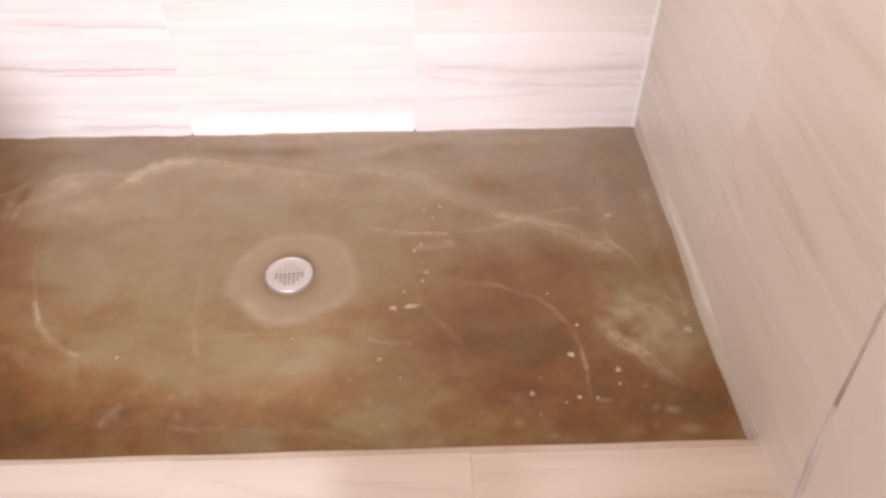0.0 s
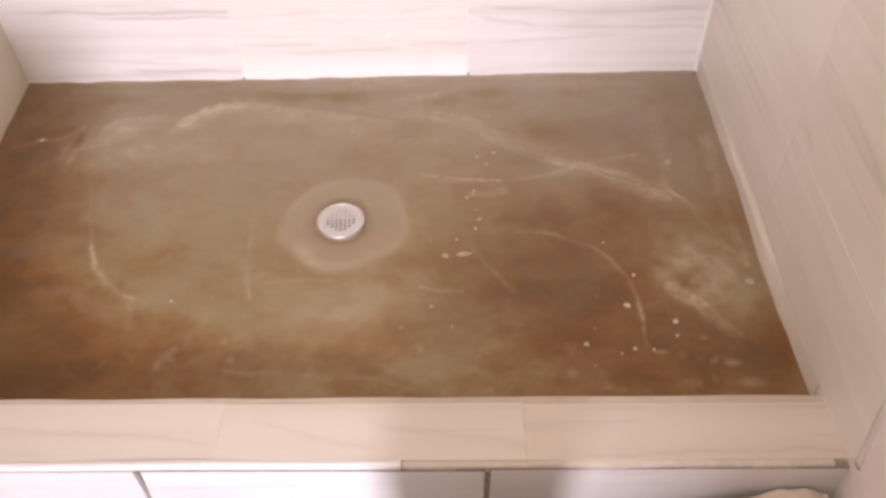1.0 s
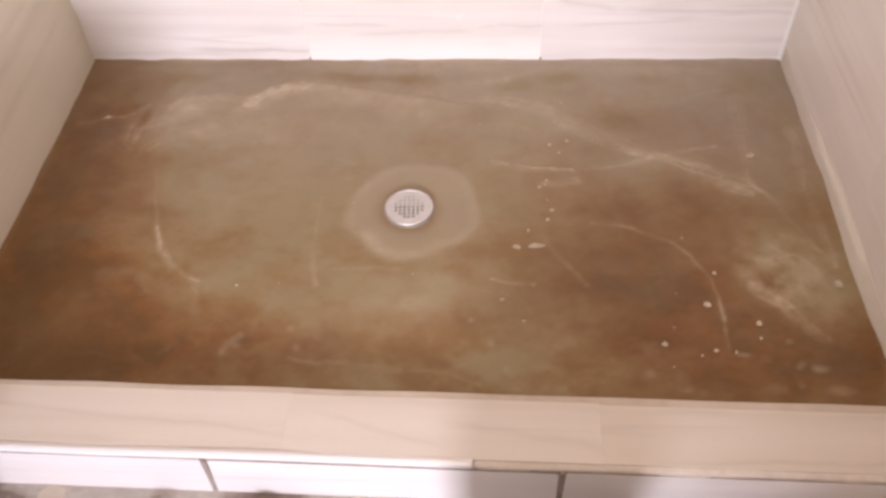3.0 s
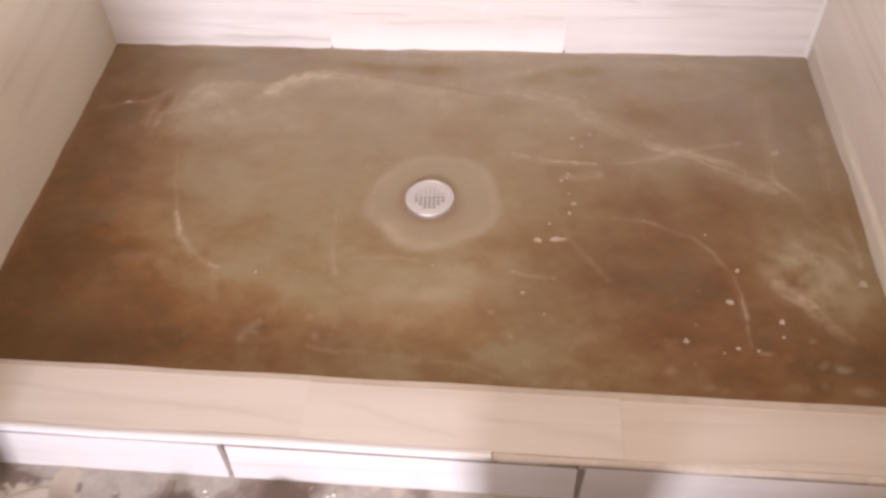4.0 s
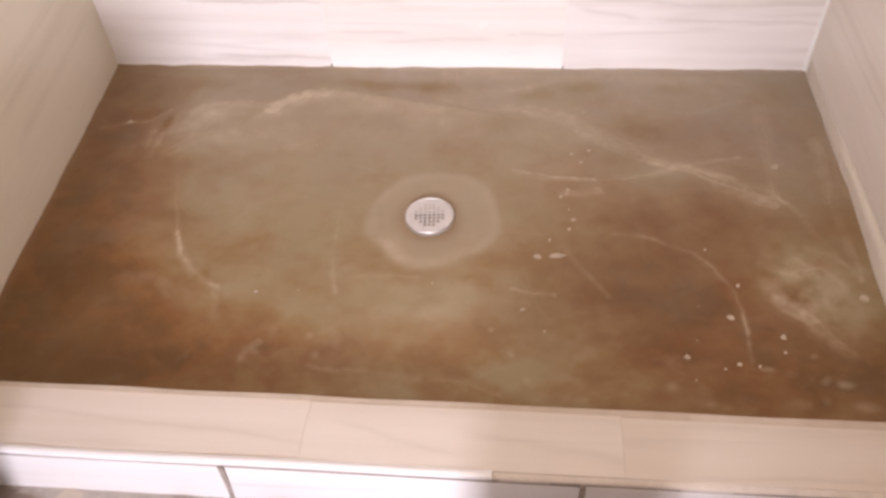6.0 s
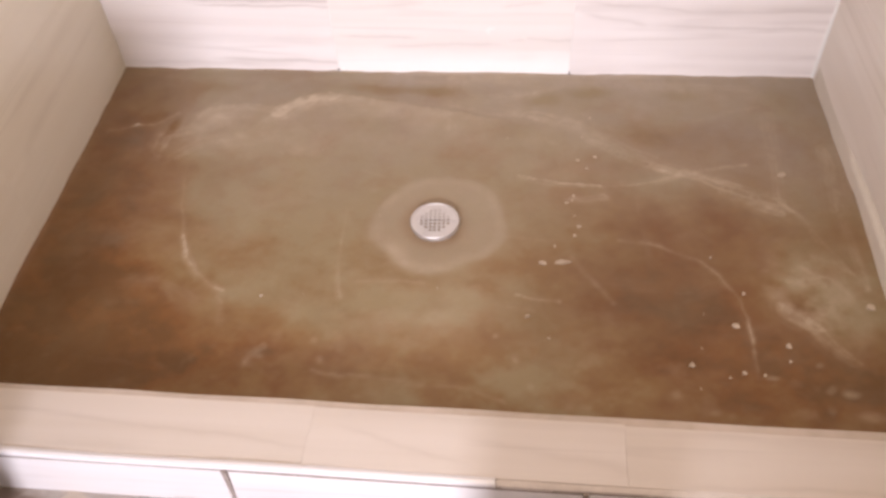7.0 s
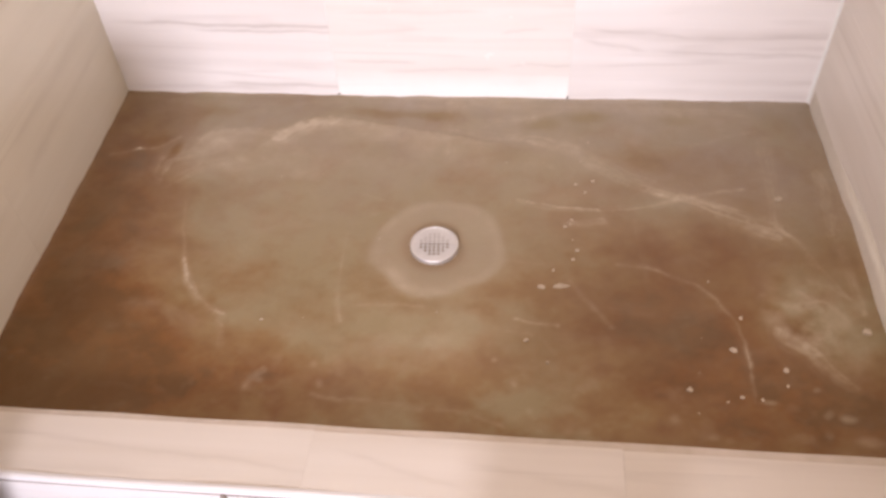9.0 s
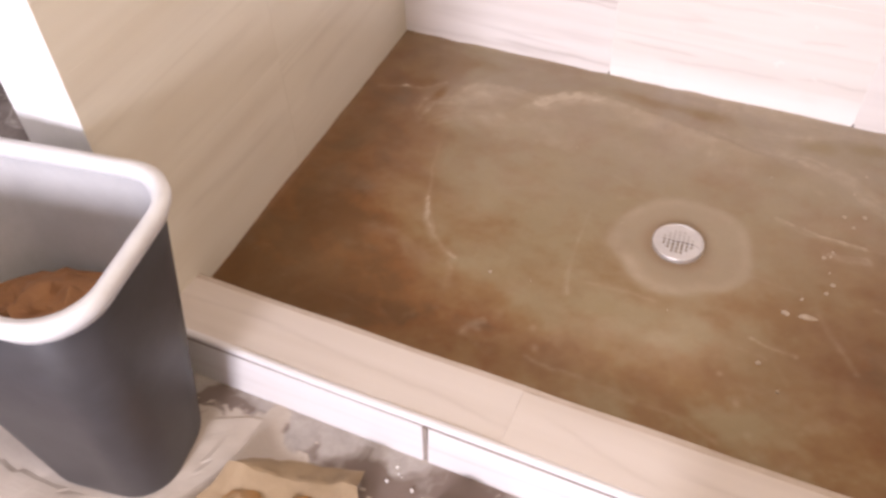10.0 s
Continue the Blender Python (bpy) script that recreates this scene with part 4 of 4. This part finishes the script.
def lump(cx, cy, base, rx, ry, h):
    def shape(u, v):
        a, r = 2 * math.pi * u, 1 - 0.995 * v
        return (cx + rx * r * math.cos(a), cy + ry * r * math.sin(a), base + h * math.sin(min(1, v * 1.15) * math.pi / 2) + 0.002)
    return shape


thing("waste_paper", crumple(40, 16, lump(-0.548, -1.345, ZF + 0.36, 0.142, 0.108, 0.035), 0.022, 16, 3, 0), PAPER_IN,
      "crumpled orange-brown paper lying inside the bin", "paper")

# dust sheet under the bin
def sheet(u, v):
    x = -1.15 + (0.74 - 0.08 * math.sin(5 * v)) * u
    y = -1.85 + (0.60 + 0.05 * math.sin(7 * u)) * v
    return (x, y, ZF + 0.003 + 0.004 * max(0, math.sin(26 * y + 5 * x)) * (1 if x > -0.38 or y < -1.48 else 0.1))


thing("dust_sheet", crumple(80, 60, sheet, 0.005, 10, 51, 0.0008), SHEET, "pale beige dust sheet spread under the bin", "dust sheet")

# torn open paper bag: the back panel stands up to a ragged edge, the inside falls away from it
def bag_sheet(u, v):
    x = (-0.305 + 0.205 * u) * (1 - v) + (-0.40 + 0.42 * u) * v
    y = (-1.290 + 0.050 * u) * (1 - v) - 1.50 * v
    crest = 0.030 + 0.022 * math.exp(-((u - 0.08) / 0.10) ** 2) + 0.020 * math.exp(-((u - 0.90) / 0.08) ** 2) - 0.010 * math.exp(-((u - 0.5) / 0.2) ** 2)
    k = v / 0.10 if v < 0.10 else max(0.22, 1 - (v - 0.10) / 0.30)
    side = 0.016 * (max(0, 1 - u / 0.08) + max(0, (u - 0.92) / 0.08)) * (v > 0.10)
    return (x, y - (0.020 * min(1, v / 0.10)), ZF + 0.003 + crest * k + side)


paper_bag = thing("paper_bag", crumple(56, 44, bag_sheet, 0.007, 13, 11), PAPER, "torn open tan paper bag lying on the cement floor", "paper bag")
for cx, cy, rx, ry, seed in ((-0.270, -1.385, 0.050, 0.040, 6), (-0.165, -1.352, 0.042, 0.036, 8), (-0.21, -1.44, 0.08, 0.035, 9)):
    part("filling", crumple(30, 10, lump(cx, cy, ZF + 0.006, rx, ry, 0.022), 0.010, 20, seed, 0), PAPER_FILL, paper_bag, "orange and tan crumpled paper filling")

# crumpled white plastic
thing("plastic_bag", crumple(44, 18, lump(0.092, -1.285, ZF, 0.068, 0.052, 0.042), 0.024, 13, 21, 0), RAG,
      "crumpled white plastic bag on the cement floor", "plastic bag")
thing("plastic_scrap", crumple(26, 10, lump(0.295, -1.315, ZF, 0.035, 0.04, 0.035), 0.025, 24, 31, 0), RAG,
      "small scrap of white plastic near the bucket", "plastic scrap")

# chips of white plaster near the curb
bm = bmesh.new()
for _ in range(18):
    x, y, r, h = random.uniform(0.17, 0.33), random.uniform(-1.265, -1.200), random.uniform(0.0015, 0.0045), random.uniform(0.001, 0.003)
    if random.random() < 0.15:
        x, y = random.uniform(-0.07, 0.02), random.uniform(-1.25, -1.205)
    a0, n = random.uniform(0, 6.28), random.choice((5, 6, 7))
    k = [random.uniform(0.6, 1.3) for _ in range(n)]
    loft([[(x + r * f * k[i] * math.cos(a0 + 6.283 * i / n), y + 0.7 * r * f * k[i] * math.sin(a0 + 6.283 * i / n), z) for i in range(n)]
          for f, z in ((1.0, ZF - 0.002), (0.95, ZF + h), (0.6, ZF + h + 0.0012))], bm, True, True)
thing("plaster_chip", bm, RAG_WHITE, "small white plaster chips scattered on the cement floor", "plaster chips", "stuff")

# drop cloth
def cloth(u, v):
    x = 0.70 + 0.51 * u
    y = -1.80 + (0.605 - 0.09 * (1 - u) ** 2) * v
    z = ZF + 0.010 + 0.010 * (0.5 + 0.5 * math.sin(9 * x + 4 * v)) * (0.3 + u) + 0.020 * u + 0.030 * max(0, u - 0.72) * (1 + math.sin(70 * x + 30 * y))
    return (x, y, z)


thing("drop_cloth", crumple(80, 66, cloth, 0.013, 11, 41), CLOTH, "crumpled beige drop cloth lying against the curb", "drop cloth")

# bucket
bucket = thing("bucket", loft([circle(0.125, 0.0), circle(0.130, 0.006), circle(0.147, 0.33), circle(0.147, 0.355), circle(0.143, 0.355), circle(0.126, 0.01)], None, True, True),
               BUCKET_WHITE, "white plastic bucket of cloudy grout water", "bucket", smooth=False, at=pose(0.51, -1.535, ZF))
part("rim", loft([circle(0.149, 0.335), circle(0.156, 0.338), circle(0.157, 0.358), circle(0.152, 0.366), circle(0.143, 0.366), circle(0.1425, 0.350)]), BUCKET_WHITE, bucket,
     "white rolled rim", smooth=True)
for z in (0.27, 0.295):
    part("rib", loft([circle(0.1442, z), circle(0.150, z + 0.002), circle(0.150, z + 0.006), circle(0.1452, z + 0.008)]), BUCKET_WHITE, bucket)
part("water", loft([circle(0.004, 0.331), circle(0.1435, 0.330), circle(0.1435, 0.322)], None, True), WATER, bucket, "cloudy grey grout water")

# ---- wall tiles ----
THICK = 0.010


def tile_mesh(w, h, mat, bevel=0.0006):
    return mesh_of(box(-w / 2, w / 2, -h / 2, h / 2, -THICK, 0.0, bevel), "tile", mat)


def course(wall, base, spans, gap, special, place):
    """Rows of tiles; spans are the ends of the pieces along the wall, place(s, z) the pose of a piece's middle."""
    plain = [tile_mesh(b - a - gap, ROW - gap, base, gap / 4) for a, b in spans]
    for row in range(7):
        for n, (a, b) in enumerate(spans):
            mat = special.get((row, n))
            ob = part("tile", tile_mesh(b - a - gap, ROW - gap, mat, gap / 4) if mat else plain[n], None, wall)
            ob.matrix_basis = place((a + b) / 2, ROW * (row + 0.5) + 0.002)


course(wall_back, WALL_TILE, ((XL, 0.0), (0.0, TILE), (TILE, XR)), 0.0024, {(0, 0): TILE_STREAKED, (0, 1): TILE_WHITE, (0, 2): TILE_LINED, (1, 0): TILE_STREAKED},
       lambda s, z: pose(s, 0.0, z, 90, 0, 0))
part("backing", box(XL - 0.004, XL - 0.0004, -1.130, -0.001, 0.0, 2.14), SIDE_GROUT, wall_left, "beige grout behind the tiles")
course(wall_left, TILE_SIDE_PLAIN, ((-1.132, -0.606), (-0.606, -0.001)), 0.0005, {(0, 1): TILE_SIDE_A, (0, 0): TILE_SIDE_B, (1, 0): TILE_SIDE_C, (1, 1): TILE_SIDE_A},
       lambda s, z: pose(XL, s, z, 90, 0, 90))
wall_right.matrix_world = pose(XR, 0, 0, 0, 0, LEAN) @ pose(-XR, 0, 0)
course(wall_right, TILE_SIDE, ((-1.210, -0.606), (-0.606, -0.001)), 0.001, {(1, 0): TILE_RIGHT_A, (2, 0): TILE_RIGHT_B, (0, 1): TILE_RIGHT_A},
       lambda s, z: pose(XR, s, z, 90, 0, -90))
part("corner_caulk", loft([[(XR + 0.001, 0.001, z), (XR - 0.007 - 0.001 * math.sin(23 * z), 0.0005, z), (XR - 0.002, -0.003, z), (XR + 0.0005, -0.007 - 0.001 * math.sin(17 * z), z)] for z in np.linspace(0.004, 2.12, 60)],
                          None, True, True), WHITE_PAINT, wall_back, "white caulk bead up the corner")
for x in (0.0, TILE):
    part("tile_spacer", box(x - 0.002, x + 0.002, -0.0012, 0.006, 0.0, 0.014), MORTAR, wall_back, "small dark gap at the foot of a joint")
fillet = []
for y in np.linspace(-1.02, -0.02, 90):
    w = 0.0015 + 0.0075 * math.exp(-((y + 0.74) / 0.17) ** 2) + 0.0012 * math.sin(31 * y) * math.sin(11 * y)
    fillet.append([(XR + 0.002, y, -0.004), (XR - w, y, -0.004), (XR - w * 0.8, y, 0.010), (XR - w * 0.35, y, 0.030), (XR - 0.0003, y, 0.058 + 0.012 * math.sin(9 * y)), (XR + 0.002, y, 0.058)])
part("foot_filler", loft(fillet, None, True, True), SIDE_GROUT, wall_right, "beige filler along the foot of the tiles", smooth=True)
